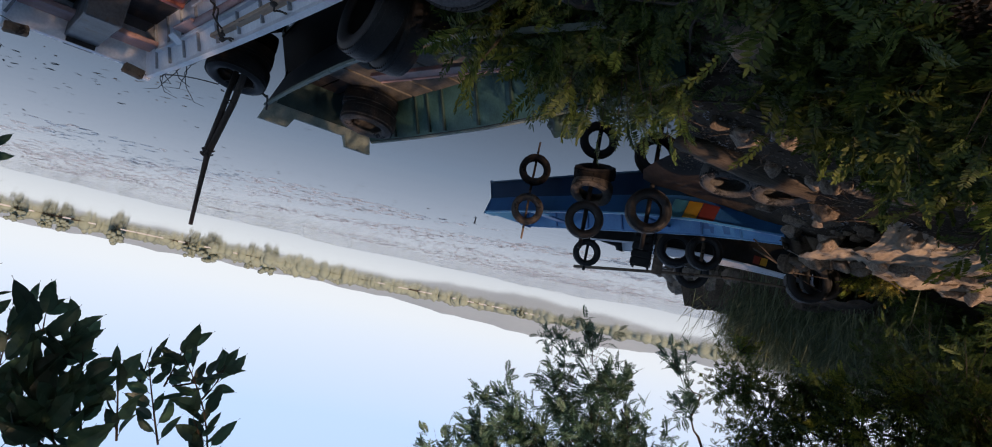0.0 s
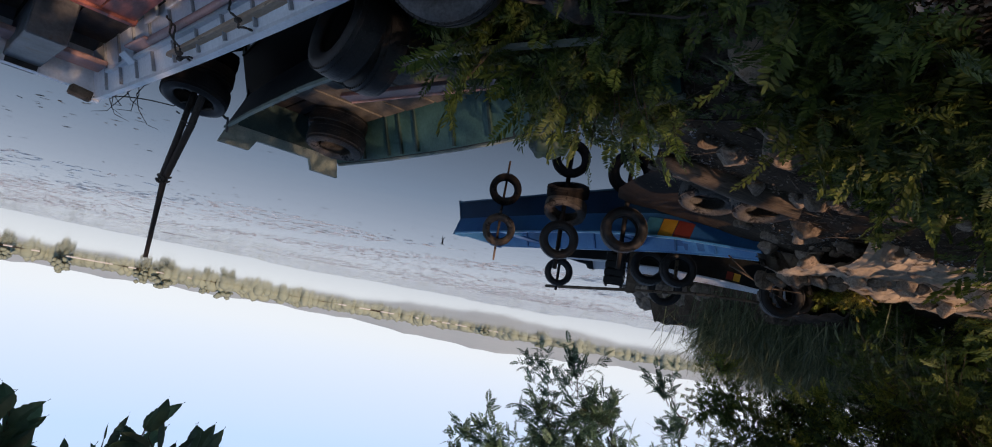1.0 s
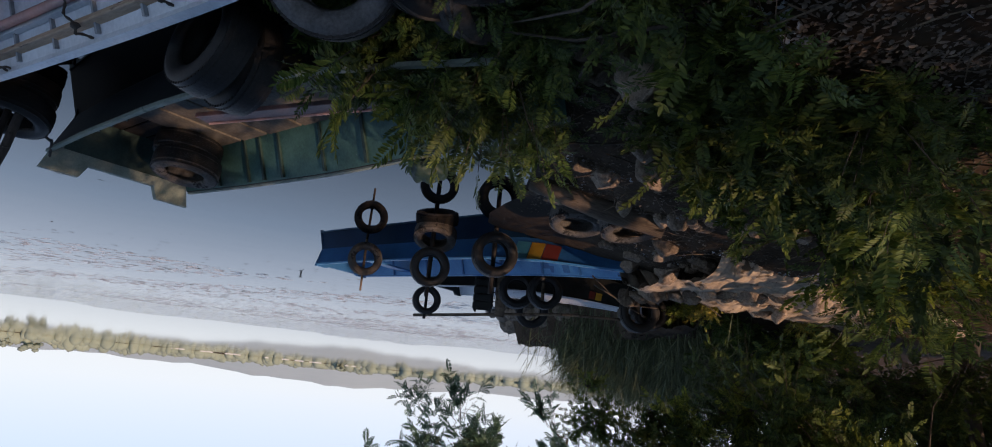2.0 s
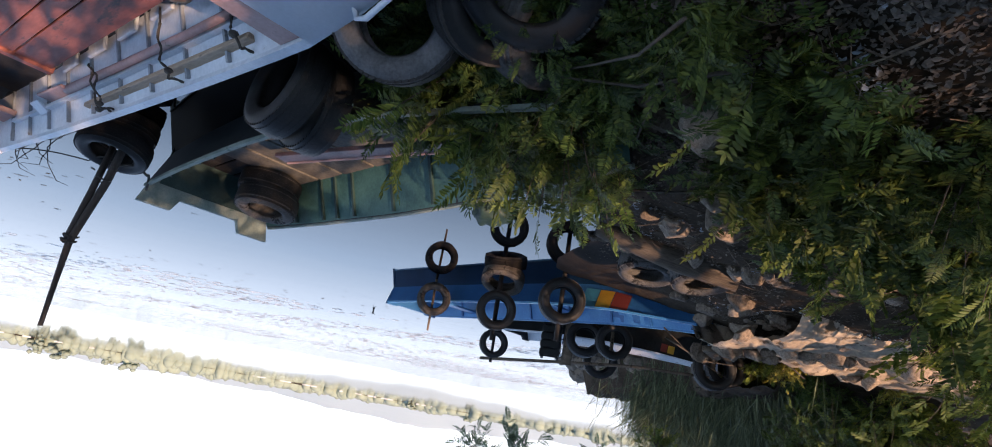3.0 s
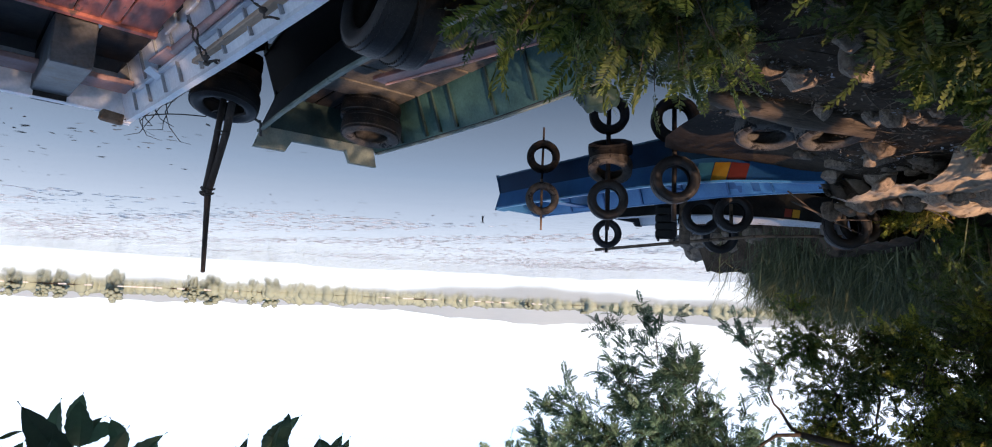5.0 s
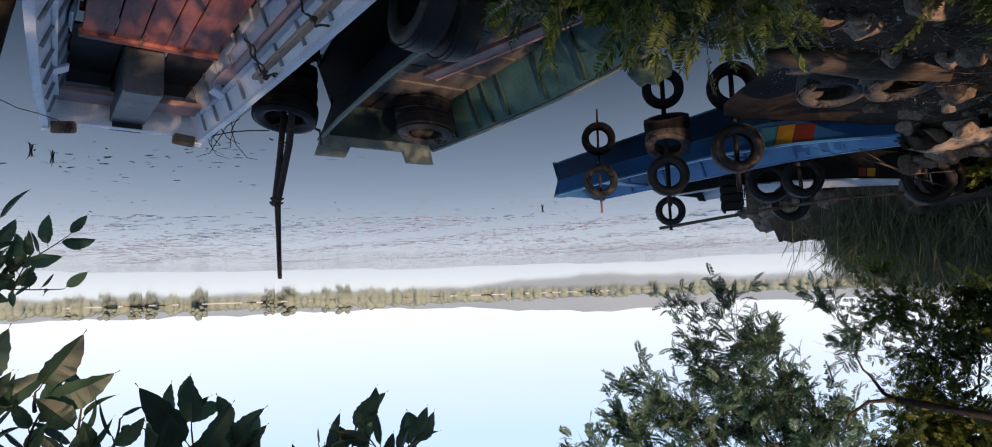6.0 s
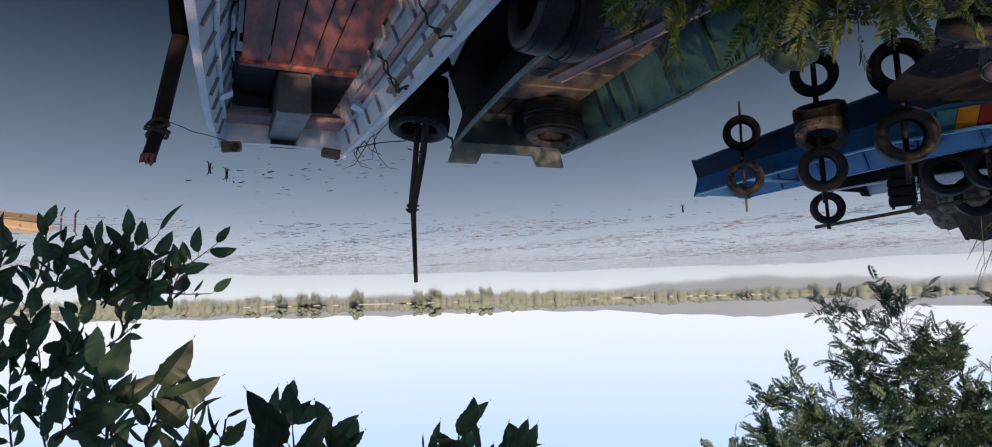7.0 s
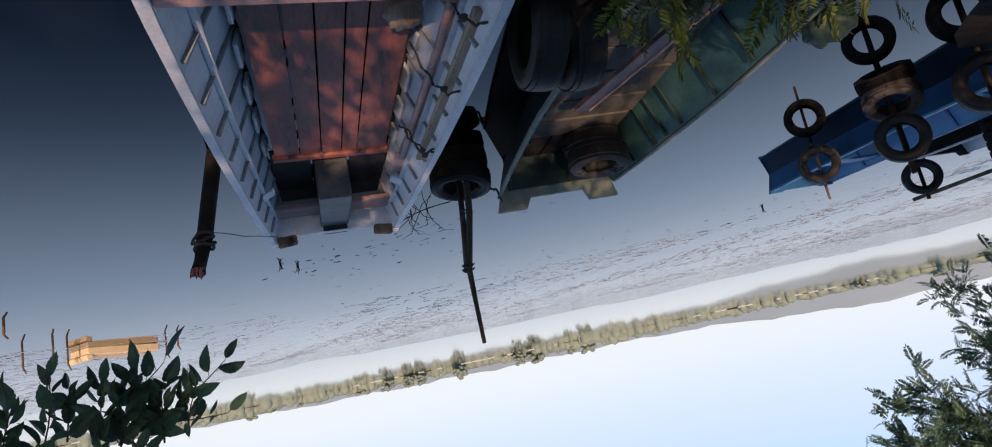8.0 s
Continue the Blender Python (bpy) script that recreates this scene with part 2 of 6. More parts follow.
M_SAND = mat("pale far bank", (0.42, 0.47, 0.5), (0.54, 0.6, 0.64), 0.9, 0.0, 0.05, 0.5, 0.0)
M_OCHRE = mat("ochre raft paint", (0.55, 0.42, 0.23), (0.74, 0.6, 0.37), 0.7, 0.0, 2.0, 20, 0.3, (0.25, 0.16, 0.08), 3, 0.62)
M_DEBRIS = mat("floating weed", (0.04, 0.035, 0.025), (0.14, 0.12, 0.09), 0.8, 0.0, 8.0, 60, 0.0)
M_SCUM = mat("brown floating reed scum", (0.2, 0.12, 0.07), (0.4, 0.27, 0.18), 0.9, 0.0, 2.0, 20, 0.0)
M_DUST = mat("grey-beige pollen and dust on the water", (0.58, 0.63, 0.66), (0.76, 0.79, 0.81), 0.45, 0.0, 0.8, 6, 0.0)


def water_material():
    m = bpy.data.materials.new("lake water")
    m.use_nodes = True
    n, l = m.node_tree.nodes, m.node_tree.links
    p = n["Principled BSDF"]
    p.inputs["Base Color"].default_value = (0.0008, 0.0016, 0.003, 1)
    p.inputs["IOR"].default_value = 1.333
    p.inputs["Roughness"].default_value = 0.03
    co = n.new("ShaderNodeTexCoord")
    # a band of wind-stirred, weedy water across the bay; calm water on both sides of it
    sep = n.new("ShaderNodeSeparateXYZ")
    l.new(co.outputs["Object"], sep.inputs[0])
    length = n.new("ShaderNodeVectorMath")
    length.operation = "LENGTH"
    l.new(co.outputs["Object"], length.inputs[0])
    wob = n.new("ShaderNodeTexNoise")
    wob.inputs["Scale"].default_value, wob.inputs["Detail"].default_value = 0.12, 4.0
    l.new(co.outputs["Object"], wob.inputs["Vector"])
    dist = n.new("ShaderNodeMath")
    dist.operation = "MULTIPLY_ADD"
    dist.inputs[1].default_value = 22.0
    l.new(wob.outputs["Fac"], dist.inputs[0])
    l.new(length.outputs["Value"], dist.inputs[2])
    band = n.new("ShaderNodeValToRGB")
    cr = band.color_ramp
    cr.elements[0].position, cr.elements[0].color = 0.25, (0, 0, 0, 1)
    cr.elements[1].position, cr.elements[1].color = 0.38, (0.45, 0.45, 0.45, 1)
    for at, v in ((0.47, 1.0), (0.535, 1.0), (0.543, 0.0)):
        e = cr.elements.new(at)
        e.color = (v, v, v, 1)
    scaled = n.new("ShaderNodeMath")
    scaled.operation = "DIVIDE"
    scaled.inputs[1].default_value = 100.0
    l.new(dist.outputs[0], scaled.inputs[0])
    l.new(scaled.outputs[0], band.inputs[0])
    mp = n.new("ShaderNodeMapping")
    mp.inputs["Rotation"].default_value = (0, 0, radians(20))
    mp.inputs["Scale"].default_value = (0.6, 1.1, 1)
    l.new(co.outputs["Object"], mp.inputs["Vector"])
    chop = n.new("ShaderNodeTexNoise")
    chop.inputs["Scale"].default_value, chop.inputs["Detail"].default_value = 3.0, 5.0
    l.new(mp.outputs[0], chop.inputs["Vector"])
    calm = n.new("ShaderNodeTexNoise")
    calm.inputs["Scale"].default_value, calm.inputs["Detail"].default_value = 0.8, 2.0
    l.new(mp.outputs[0], calm.inputs["Vector"])
    b1 = n.new("ShaderNodeBump")
    b1.inputs["Distance"].default_value = 0.03
    b1.inputs["Strength"].default_value = 0.05
    l.new(calm.outputs["Fac"], b1.inputs["Height"])
    b2 = n.new("ShaderNodeBump")
    b2.inputs["Distance"].default_value = 0.05
    amp = n.new("ShaderNodeMath")
    amp.operation = "MULTIPLY"
    amp.inputs[1].default_value = 0.6
    l.new(band.outputs[0], amp.inputs[0])
    l.new(amp.outputs[0], b2.inputs["Strength"])
    l.new(chop.outputs["Fac"], b2.inputs["Height"])
    l.new(b1.outputs[0], b2.inputs["Normal"])
    # fine weed drawn out in streaks; their pale colour also paints the rippled sky sheen
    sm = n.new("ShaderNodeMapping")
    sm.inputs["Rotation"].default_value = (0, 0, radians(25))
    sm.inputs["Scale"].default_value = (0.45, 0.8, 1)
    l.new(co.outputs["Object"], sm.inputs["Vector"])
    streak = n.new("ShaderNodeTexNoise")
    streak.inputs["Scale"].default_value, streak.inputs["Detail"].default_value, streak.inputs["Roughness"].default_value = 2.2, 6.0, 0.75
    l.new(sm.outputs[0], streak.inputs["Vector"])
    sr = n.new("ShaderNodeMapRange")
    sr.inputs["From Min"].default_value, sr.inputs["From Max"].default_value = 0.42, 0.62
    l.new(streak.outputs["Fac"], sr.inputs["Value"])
    streak_sheen = n.new("ShaderNodeMath")
    streak_sheen.operation = "MULTIPLY"
    l.new(sr.outputs[0], streak_sheen.inputs[0])
    l.new(band.outputs[0], streak_sheen.inputs[1])
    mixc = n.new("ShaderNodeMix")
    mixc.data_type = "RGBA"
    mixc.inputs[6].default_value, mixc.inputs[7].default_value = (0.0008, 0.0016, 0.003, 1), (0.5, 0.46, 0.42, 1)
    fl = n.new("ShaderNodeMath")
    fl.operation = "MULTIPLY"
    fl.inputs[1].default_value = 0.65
    l.new(streak_sheen.outputs[0], fl.inputs[0])
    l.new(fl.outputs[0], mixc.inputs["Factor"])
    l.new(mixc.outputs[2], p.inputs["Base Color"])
    rr = n.new("ShaderNodeMapRange")
    rr.inputs["To Min"].default_value, rr.inputs["To Max"].default_value = 0.02, 0.16
    l.new(streak_sheen.outputs[0], rr.inputs["Value"])
    # the open lake beyond lies under a faint breeze
    breeze = n.new("ShaderNodeMapRange")
    breeze.inputs["From Min"].default_value, breeze.inputs["From Max"].default_value = 32.0, 60.0
    breeze.inputs["To Min"].default_value, breeze.inputs["To Max"].default_value = 0.0, 0.04
    l.new(length.outputs["Value"], breeze.inputs["Value"])
    both = n.new("ShaderNodeMath")
    both.operation = "MAXIMUM"
    l.new(rr.outputs[0], both.inputs[0])
    l.new(breeze.outputs[0], both.inputs[1])
    l.new(both.outputs[0], p.inputs["Roughness"])
    l.new(b2.outputs[0], p.inputs["Normal"])
    return m


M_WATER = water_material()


# ---- building helpers ----
def mesh_of(name, verts, faces, material, smooth=False):
    me = bpy.data.meshes.new(name)
    me.from_pydata([tuple(v) for v in verts], [], [tuple(f) for f in faces])
    me.materials.append(material)
    if smooth:
        me.polygons.foreach_set("use_smooth", [True] * len(me.polygons))
    me.update()
    return me


def part(name, bm, material, parent, label="", smooth=False):
    """Links a bmesh as one mesh object under a thing or a part."""
    me = bpy.data.meshes.new(name)
    bmesh.ops.recalc_face_normals(bm, faces=bm.faces)
    bm.to_mesh(me)
    bm.free()
    me.materials.append(material)
    if smooth:
        me.polygons.foreach_set("use_smooth", [True] * len(me.polygons))
    ob = new(name, me)
    ob.parent = parent
    if label:
        tagged(ob, label)
    return ob


def thing(name, m, label, category, group="", kind=""):
    ob = new(name)
    ob.empty_display_size = 0.1
    ob.matrix_basis = m
    return tagged(ob, label, category, group, kind)


def box(bm, c, size, turn=None, bevel=0.0):
    """Adds a box with its middle at c."""
    m = Matrix.Translation(c) @ (turn or Matrix()) @ Matrix.Diagonal((*size, 1))
    made = bmesh.ops.create_cube(bm, size=1.0, matrix=m)
    if bevel:
        edges = list({e for v in made["verts"] for e in v.link_edges})
        bmesh.ops.bevel(bm, geom=edges, offset=bevel, segments=1, affect="EDGES")
    return bm


def beam(bm, a, b, wide, high, up=(0, 0, 1), bevel=0.0):
    """A box from a to b."""
    a, b = Vector(a), Vector(b)
    x = (b - a).normalized()
    y = Vector(up).cross(x)
    y = y.normalized() if y.length > 1e-5 else Vector((0, 1, 0))
    z = x.cross(y)
    turn = Matrix((x, y, z)).transposed().to_4x4()
    return box(bm, (a + b) / 2, ((b - a).length, wide, high), turn, bevel)


def tube(bm, points, radii, sides=8):
    """A round limb through points."""
    points = [Vector(p) for p in points]
    rings = []
    for i, p in enumerate(points):
        d = (points[min(i + 1, len(points) - 1)] - points[max(i - 1, 0)]).normalized()
        u = d.orthogonal().normalized() if abs(d.z) > 0.9 else d.cross(Vector((0, 0, 1))).normalized()
        v = d.cross(u)
        r = radii[i] if hasattr(radii, "__len__") else radii
        rings.append([bm.verts.new(p + (u * math.cos(2 * math.pi * k / sides) + v * math.sin(2 * math.pi * k / sides)) * r) for k in range(sides)])
    for a, b in zip(rings, rings[1:]):
        for k in range(sides):
            bm.faces.new((a[k], a[(k + 1) % sides], b[(k + 1) % sides], b[k]))
    bm.faces.new(rings[0][::-1])
    bm.faces.new(rings[-1])
    return bm


# ---- ground, water, far shore ----
SHORE = [(300, -150), (40, -22), (12, -7), (5, -2.2), (2.6, -0.2), (1.3, 1.1), (0.3, 2.0), (-0.3, 2.9), (-0.6, 4.0), (-1.3, 5.4), (-1.42, 6.4), (-1.22, 7.3), (-1.3, 7.9), (-1.95, 8.25), (-2.8, 8.5), (-3.6, 9.0), (-4.4, 10.0), (-4.9, 12), (-4.7, 15), (-3.7, 18.2), (-5.2, 21), (-8.2, 28), (-14, 47), (-32, 90), (-90, 200), (-230, 420), (-420, 560)]


def shore_distance(x, y):
    """Signed distance to the near shore, positive on land."""
    best = np.full(x.shape, 1e9)
    side = np.ones(x.shape)
    for (ax, ay), (bx, by) in zip(SHORE, SHORE[1:]):
        dx, dy = bx - ax, by - ay
        t = np.clip(((x - ax) * dx + (y - ay) * dy) / (dx * dx + dy * dy), 0, 1)
        ex, ey = x - ax - t * dx, y - ay - t * dy
        d = np.hypot(ex, ey)
        s = np.where(dx * ey - dy * ex > 0, 1.0, -1.0)
        near = d < best
        best, side = np.where(near, d, best), np.where(near, s, side)
    return best * side


def wave(x, y, k):
    return np.sin(x * k + 1.3 * np.sin(y * k * 0.7)) * np.cos(y * k * 0.9 + 1.1 * np.sin(x * k * 0.6))


def ground_height(x, y):
    d = shore_distance(x, y)
    mud = 1 - 0.82 * np.exp(-(((x + 2.0) / 0.8) ** 2 + ((y - 7.0) / 1.45) ** 2))
    land = 0.62 * mud * (1 - np.exp(-np.maximum(d, 0) / 0.9)) + 0.03 * np.clip(d, 0, 30) + 0.05 * wave(x, y, 2.7) * np.clip(d, 0, 1) + 0.03 * wave(x, y, 7.1) * np.clip(d, 0, 1)
    near = np.where(d > 0, land, np.maximum(0.55 * d, -1.5))
    r, az = np.hypot(x, y), np.degrees(np.arctan2(x, y))
    shore_r = 600 + 12 * np.sin(az * 0.21) + 6 * np.sin(az * 0.9)
    far = np.clip((r - shore_r) * 0.08, -1.5, 1.2)
    hill = 40 * np.exp(-((az - 2) / 11) ** 2) + 32 * np.exp(-((az + 24) / 16) ** 2) + 22 * np.exp(-((az - 34) / 30) ** 2) + 9 + 3 * np.sin(az * 0.8) + 2 * np.sin(az * 2.1)
    far = far + hill * np.clip((r - 1300) / 700, 0, 1) ** 1.3 * np.where(r > 2300, np.clip((3200 - r) / 900, 0, 1), 1)
    return np.maximum(near, far)


def build_ground():
    rings = np.concatenate([[0.01], np.geomspace(0.35, 3200, 150)])
    n = 300
    a = np.arange(n) * 2 * np.pi / n
    r, a = np.meshgrid(rings, a, indexing="ij")
    x, y = r * np.sin(a), r * np.cos(a)
    z = ground_height(x, y)
    verts = np.stack([x, y, z], -1).reshape(-1, 3).tolist()
    faces = [(i * n + j, i * n + (j + 1) % n, (i + 1) * n + (j + 1) % n, (i + 1) * n + j) for i in range(len(rings) - 1) for j in range(n)]
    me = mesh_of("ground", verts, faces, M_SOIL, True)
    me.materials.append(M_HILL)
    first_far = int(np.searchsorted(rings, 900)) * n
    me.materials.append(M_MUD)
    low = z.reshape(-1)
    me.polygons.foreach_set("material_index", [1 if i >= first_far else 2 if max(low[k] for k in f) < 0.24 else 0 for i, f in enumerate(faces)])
    ob = new("ground", me)
    return tagged(ob, "brown earth bank with sparse dry grass", "ground", kind="structure")


def build_water():
    verts = [(0, 0, 0)]
    n = 96
    for r in (6, 30, 150, 700, 3000):
        verts += [(r * math.sin(2 * math.pi * k / n), r * math.cos(2 * math.pi * k / n), 0) for k in range(n)]
    faces = [(0, 1 + (k + 1) % n, 1 + k) for k in range(n)]
    for i in range(4):
        faces += [(1 + i * n + k, 1 + i * n + (k + 1) % n, 1 + (i + 1) * n + (k + 1) % n, 1 + (i + 1) * n + k) for k in range(n)]
    ob = new("water", mesh_of("water", verts, faces, M_WATER))
    return tagged(ob, "calm lake water mirroring the pale sky", "water", kind="structure")


ground = build_ground()
water = build_water()


def ground_z(x, y):
    return float(ground_height(np.array([float(x)]), np.array([float(y)]))[0])

# ---- tyres ----
def tyre_meshes(name, radius, hole, width, material, blocks=64, tread_material=None):
    """A worn tyre lying flat, its axis upright: casing, and the tread blocks round it."""
    half, n = width / 2, 48
    ring = [(hole, -half * 0.72), (hole - 0.012, -half * 0.6), (hole + 0.004, -half * 0.84), (hole + 0.03, -half * 0.97), ((hole + radius) / 2, -half * 1.04), (radius - 0.045, -half * 0.98), (radius - 0.02, -half * 0.86), (radius - 0.006, -half * 0.6)]
    outline = ring[1:] + [(radius, 0)] + [(r, -y) for r, y in ring[:0:-1]]
    inner = [(hole + 0.012, half * 0.6), (radius - 0.05, half * 0.84), (radius - 0.025, half * 0.5), (radius - 0.025, -half * 0.5), (radius - 0.05, -half * 0.84), (hole + 0.012, -half * 0.6)]
    outline += inner
    k = len(outline)
    verts = [(r * math.cos(2 * math.pi * i / n), r * math.sin(2 * math.pi * i / n), y) for i in range(n) for r, y in outline]
    faces = [(i * k + j, ((i + 1) % n) * k + j, ((i + 1) % n) * k + (j + 1) % k, i * k + (j + 1) % k) for i in range(n) for j in range(k)]
    casing = mesh_of(name, verts, faces, material, True)
    bm = bmesh.new()
    for i in range(blocks):
        a = 2 * math.pi * i / blocks
        for row, shift in ((-0.66, 0.0), (-0.33, 0.5), (0.0, 0.25), (0.33, 0.0), (0.66, 0.5)):
            b = a + shift * 2 * math.pi / blocks
            rr = radius - (0.0135 if abs(row) > 0.5 else 0.0075)
            turn = Matrix.Rotation(b, 4, "Z") @ Matrix.Rotation(0.2 * (row > 0) - 0.2 * (row < 0), 4, "X")
            box(bm, (rr * math.cos(b), rr * math.sin(b), row * half), (0.014, 2 * math.pi * radius / blocks * 0.975, half * 0.325), turn)
    tread = bpy.data.meshes.new("tread")
    bm.to_mesh(tread)
    bm.free()
    tread.materials.append(tread_material or material)
    return casing, tread


CAR_TYRE = tyre_meshes("car tyre", 0.3, 0.185, 0.19, M_RUBBER)
MUD_TYRE = tyre_meshes("muddy tyre", 0.3, 0.185, 0.19, M_MUDRUBBER)
PUNT_TYRE = tyre_meshes("punt tyre", 0.3, 0.18, 0.2, M_GREYRUBBER, 60, M_RUBBER)
WIDE_TYRE = tyre_meshes("van tyre", 0.33, 0.2, 0.23, M_RUBBER)
PALE_TYRE = tyre_meshes("pale-walled tyre", 0.3, 0.185, 0.2, M_PALERUBBER, 60, M_RUBBER)


GREY_TYRE = tyre_meshes("grey tyre", 0.3, 0.185, 0.19, M_GREYRUBBER)


def tyre(kind, m, label, group=""):
    ob = new("tyre", kind[0])
    ob.matrix_basis = m
    tread = new("tread", kind[1])
    tread.parent = ob
    return tagged(ob, label, "tyre", group)


def upright(x, y, z, face, tip=0.0, scale=1.0):
    """Pose of a standing tyre whose open side faces the heading 'face' in degrees (0 along +x)."""
    return Matrix.Translation((x, y, z)) @ Matrix.Rotation(radians(face), 4, "Z") @ Matrix.Rotation(radians(90 + tip), 4, "Y") @ Matrix.Scale(scale, 4)


# ---- boats ----
class Hull:
    """A flat-bottomed boat: rows of (s, half width at gunwale, half width at bottom, bottom height, gunwale height)."""

    def __init__(self, rows):
        self.rows = np.array(rows, float)

    def at(self, s):
        return [float(np.interp(s, self.rows[:, 0], self.rows[:, k])) for k in range(1, 5)]

    def side(self, s, up, inside=0.0):
        """Half width and height on the side at the part 'up' of its height."""
        wt, wb, zb, zt = self.at(s)
        return wb + (wt - wb) * up - inside, zb + (zt - zb) * up


def shell(h, material, parent, thick=0.03, name="hull", steps=26):
    rows = np.linspace(h.rows[0, 0], h.rows[-1, 0], steps)
    bm = bmesh.new()
    rings = []
    for s in rows:
        wt, wb, zb, zt = h.at(s)
        pts = [(wt, zt), (wb, zb), (-wb, zb), (-wt, zt), (-wt + thick, zt), (-wb + thick, zb + thick), (wb - thick, zb + thick), (wt - thick, zt)]
        rings.append([bm.verts.new((s, y, z)) for y, z in pts])
    for a, b in zip(rings, rings[1:]):
        for k in range(8):
            bm.faces.new((a[k], a[(k + 1) % 8], b[(k + 1) % 8], b[k]))
    for ring in (rings[0], rings[-1]):
        bm.faces.new((ring[0], ring[1], ring[6], ring[7]))
        bm.faces.new((ring[1], ring[2], ring[5], ring[6]))
        bm.faces.new((ring[2], ring[3], ring[4], ring[5]))
    return part(name, bm, material, parent)


def lining(h, material, parent, thick=0.03, proud=0.004, name="inner_planking", first=0.0, last=None, bottom=True, label=""):
    """The painted inside of a hull."""
    last = h.rows[-1, 0] if last is None else last
    bm = bmesh.new()
    rings = []
    for s in np.linspace(first, last, 20):
        wt, wb, zb, zt = h.at(s)
        t = thick + proud
        pts = [(wt - t, zt - 0.004), (wb - t, zb + t), (-wb + t, zb + t), (-wt + t, zt - 0.004)]
        rings.append([bm.verts.new((s, y, z)) for y, z in pts])
    for a, b in zip(rings, rings[1:]):
        for k in range(3):
            if bottom or k != 1:
                bm.faces.new((a[k], a[k + 1], b[k + 1], b[k]))
    return part(name, bm, material, parent, label)


def rail(h, side, material, parent, wide=0.05, high=0.035, first=0.0, last=None, steps=22):
    last = h.rows[-1, 0] if last is None else last
    bm = bmesh.new()
    rings = []
    for s in np.linspace(first, last, steps):
        wt, wb, zb, zt = h.at(s)
        y0, y1 = side * (wt - wide * 0.62), side * (wt + wide * 0.38)
        rings.append([bm.verts.new((s, y, z)) for y, z in ((y0, zt - 0.012), (y1, zt - 0.012), (y1, zt + high), (y0, zt + high))])
    for a, b in zip(rings, rings[1:]):
        for k in range(4):
            bm.faces.new((a[k], a[(k + 1) % 4], b[(k + 1) % 4], b[k]))
    bm.faces.new(rings[0])
    bm.faces.new(rings[-1])
    return part("gunwale", bm, material, parent)


def strip(h, side, up, first, last, wide, thick, material, parent, name="stringer", steps=14):
    bm = bmesh.new()
    rings = []
    for s in np.linspace(first, last, steps):
        y, z = h.side(s, up, 0.033)
        rings.append([bm.verts.new((s, side * (y - dy), z + dz)) for dy, dz in ((0, -wide / 2), (thick, -wide / 2), (thick, wide / 2), (0, wide / 2))])
    for a, b in zip(rings, rings[1:]):
        for k in range(4):
            bm.faces.new((a[k], a[(k + 1) % 4], b[(k + 1) % 4], b[k]))
    bm.faces.new(rings[0])
    bm.faces.new(rings[-1])
    return part(name, bm, material, parent)


def rib(h, s, side, material, parent, wide=0.03, deep=0.03, knee=0.0):
    bm = bmesh.new()
    y0, z0 = h.side(s, 0.02, 0.03)
    y1, z1 = h.side(s, 0.97, 0.03)
    beam(bm, (s, side * (y0 - deep / 2), z0 + 0.01), (s, side * (y1 - deep / 2), z1), wide, deep, (1, 0, 0))
    if knee:
        box(bm, (s, side * (y0 - 0.045), z0 + 0.075), (wide * 1.4, 0.1, knee), Matrix.Rotation(side * -0.35, 4, "X"), 0.006)
    return part("rib", bm, material, parent)


def transom(h, material, parent, low, ear, thick=0.045, s=0.0, rise=0.035, rake=0.0):
    """The stern board: its middle is lower than its two corners."""
    wt, wb, zb, zt = h.at(0.0)
    top = zt + rise
    out = [(-wb, zb), (wb, zb), (wt + 0.02, top), (wt - ear, top), (wt - ear - 0.06, low), (-wt + ear + 0.06, low), (-wt + ear, top), (-wt - 0.02, top)]
    bm = bmesh.new()
    a = [bm.verts.new((s + thick - rake * (z - zb), y, z)) for y, z in out]
    b = [bm.verts.new((s - thick - rake * (z - zb), y, z)) for y, z in out]
    for ring in (a, b):
        bm.faces.new((ring[0], ring[1], ring[4], ring[5]))
        bm.faces.new((ring[1], ring[2], ring[3], ring[4]))
        bm.faces.new((ring[0], ring[5], ring[6], ring[7]))
    for k in range(8):
        bm.faces.new((a[k], a[(k + 1) % 8], b[(k + 1) % 8], b[k]))
    return part("transom", bm, material, parent)


def plank(parent, material, a, b, wide, thick, name="plank", label=""):
    bm = bmesh.new()
    beam(bm, a, b, wide, thick, bevel=0.004)
    return part(name, bm, material, parent, label)


# -- the white skiff --
WHITE = Hull([(0, 0.64, 0.52, -0.06, 0.43), (1.2, 0.7, 0.54, -0.07, 0.44), (2.5, 0.735, 0.54, -0.07, 0.46), (3.6, 0.745, 0.52, -0.06, 0.48), (4.5, 0.74, 0.47, 0.0, 0.495), (5.0, 0.66, 0.38, 0.14, 0.51), (5.3, 0.58, 0.34, 0.24, 0.53), (5.6, 0.48, 0.3, 0.33, 0.55)])
white_boat = thing("skiff", Matrix.Translation((4.6, 5.07, 0)) @ Matrix.Rotation(radians(222.4), 4, "Z"), "white metal skiff with a red-brown plank floor, moored at the bank", "boat", "boats at the bank")
shell(WHITE, M_WHITE, white_boat)
transom(WHITE, M_WHITE, white_boat, 0.385, 0.12)
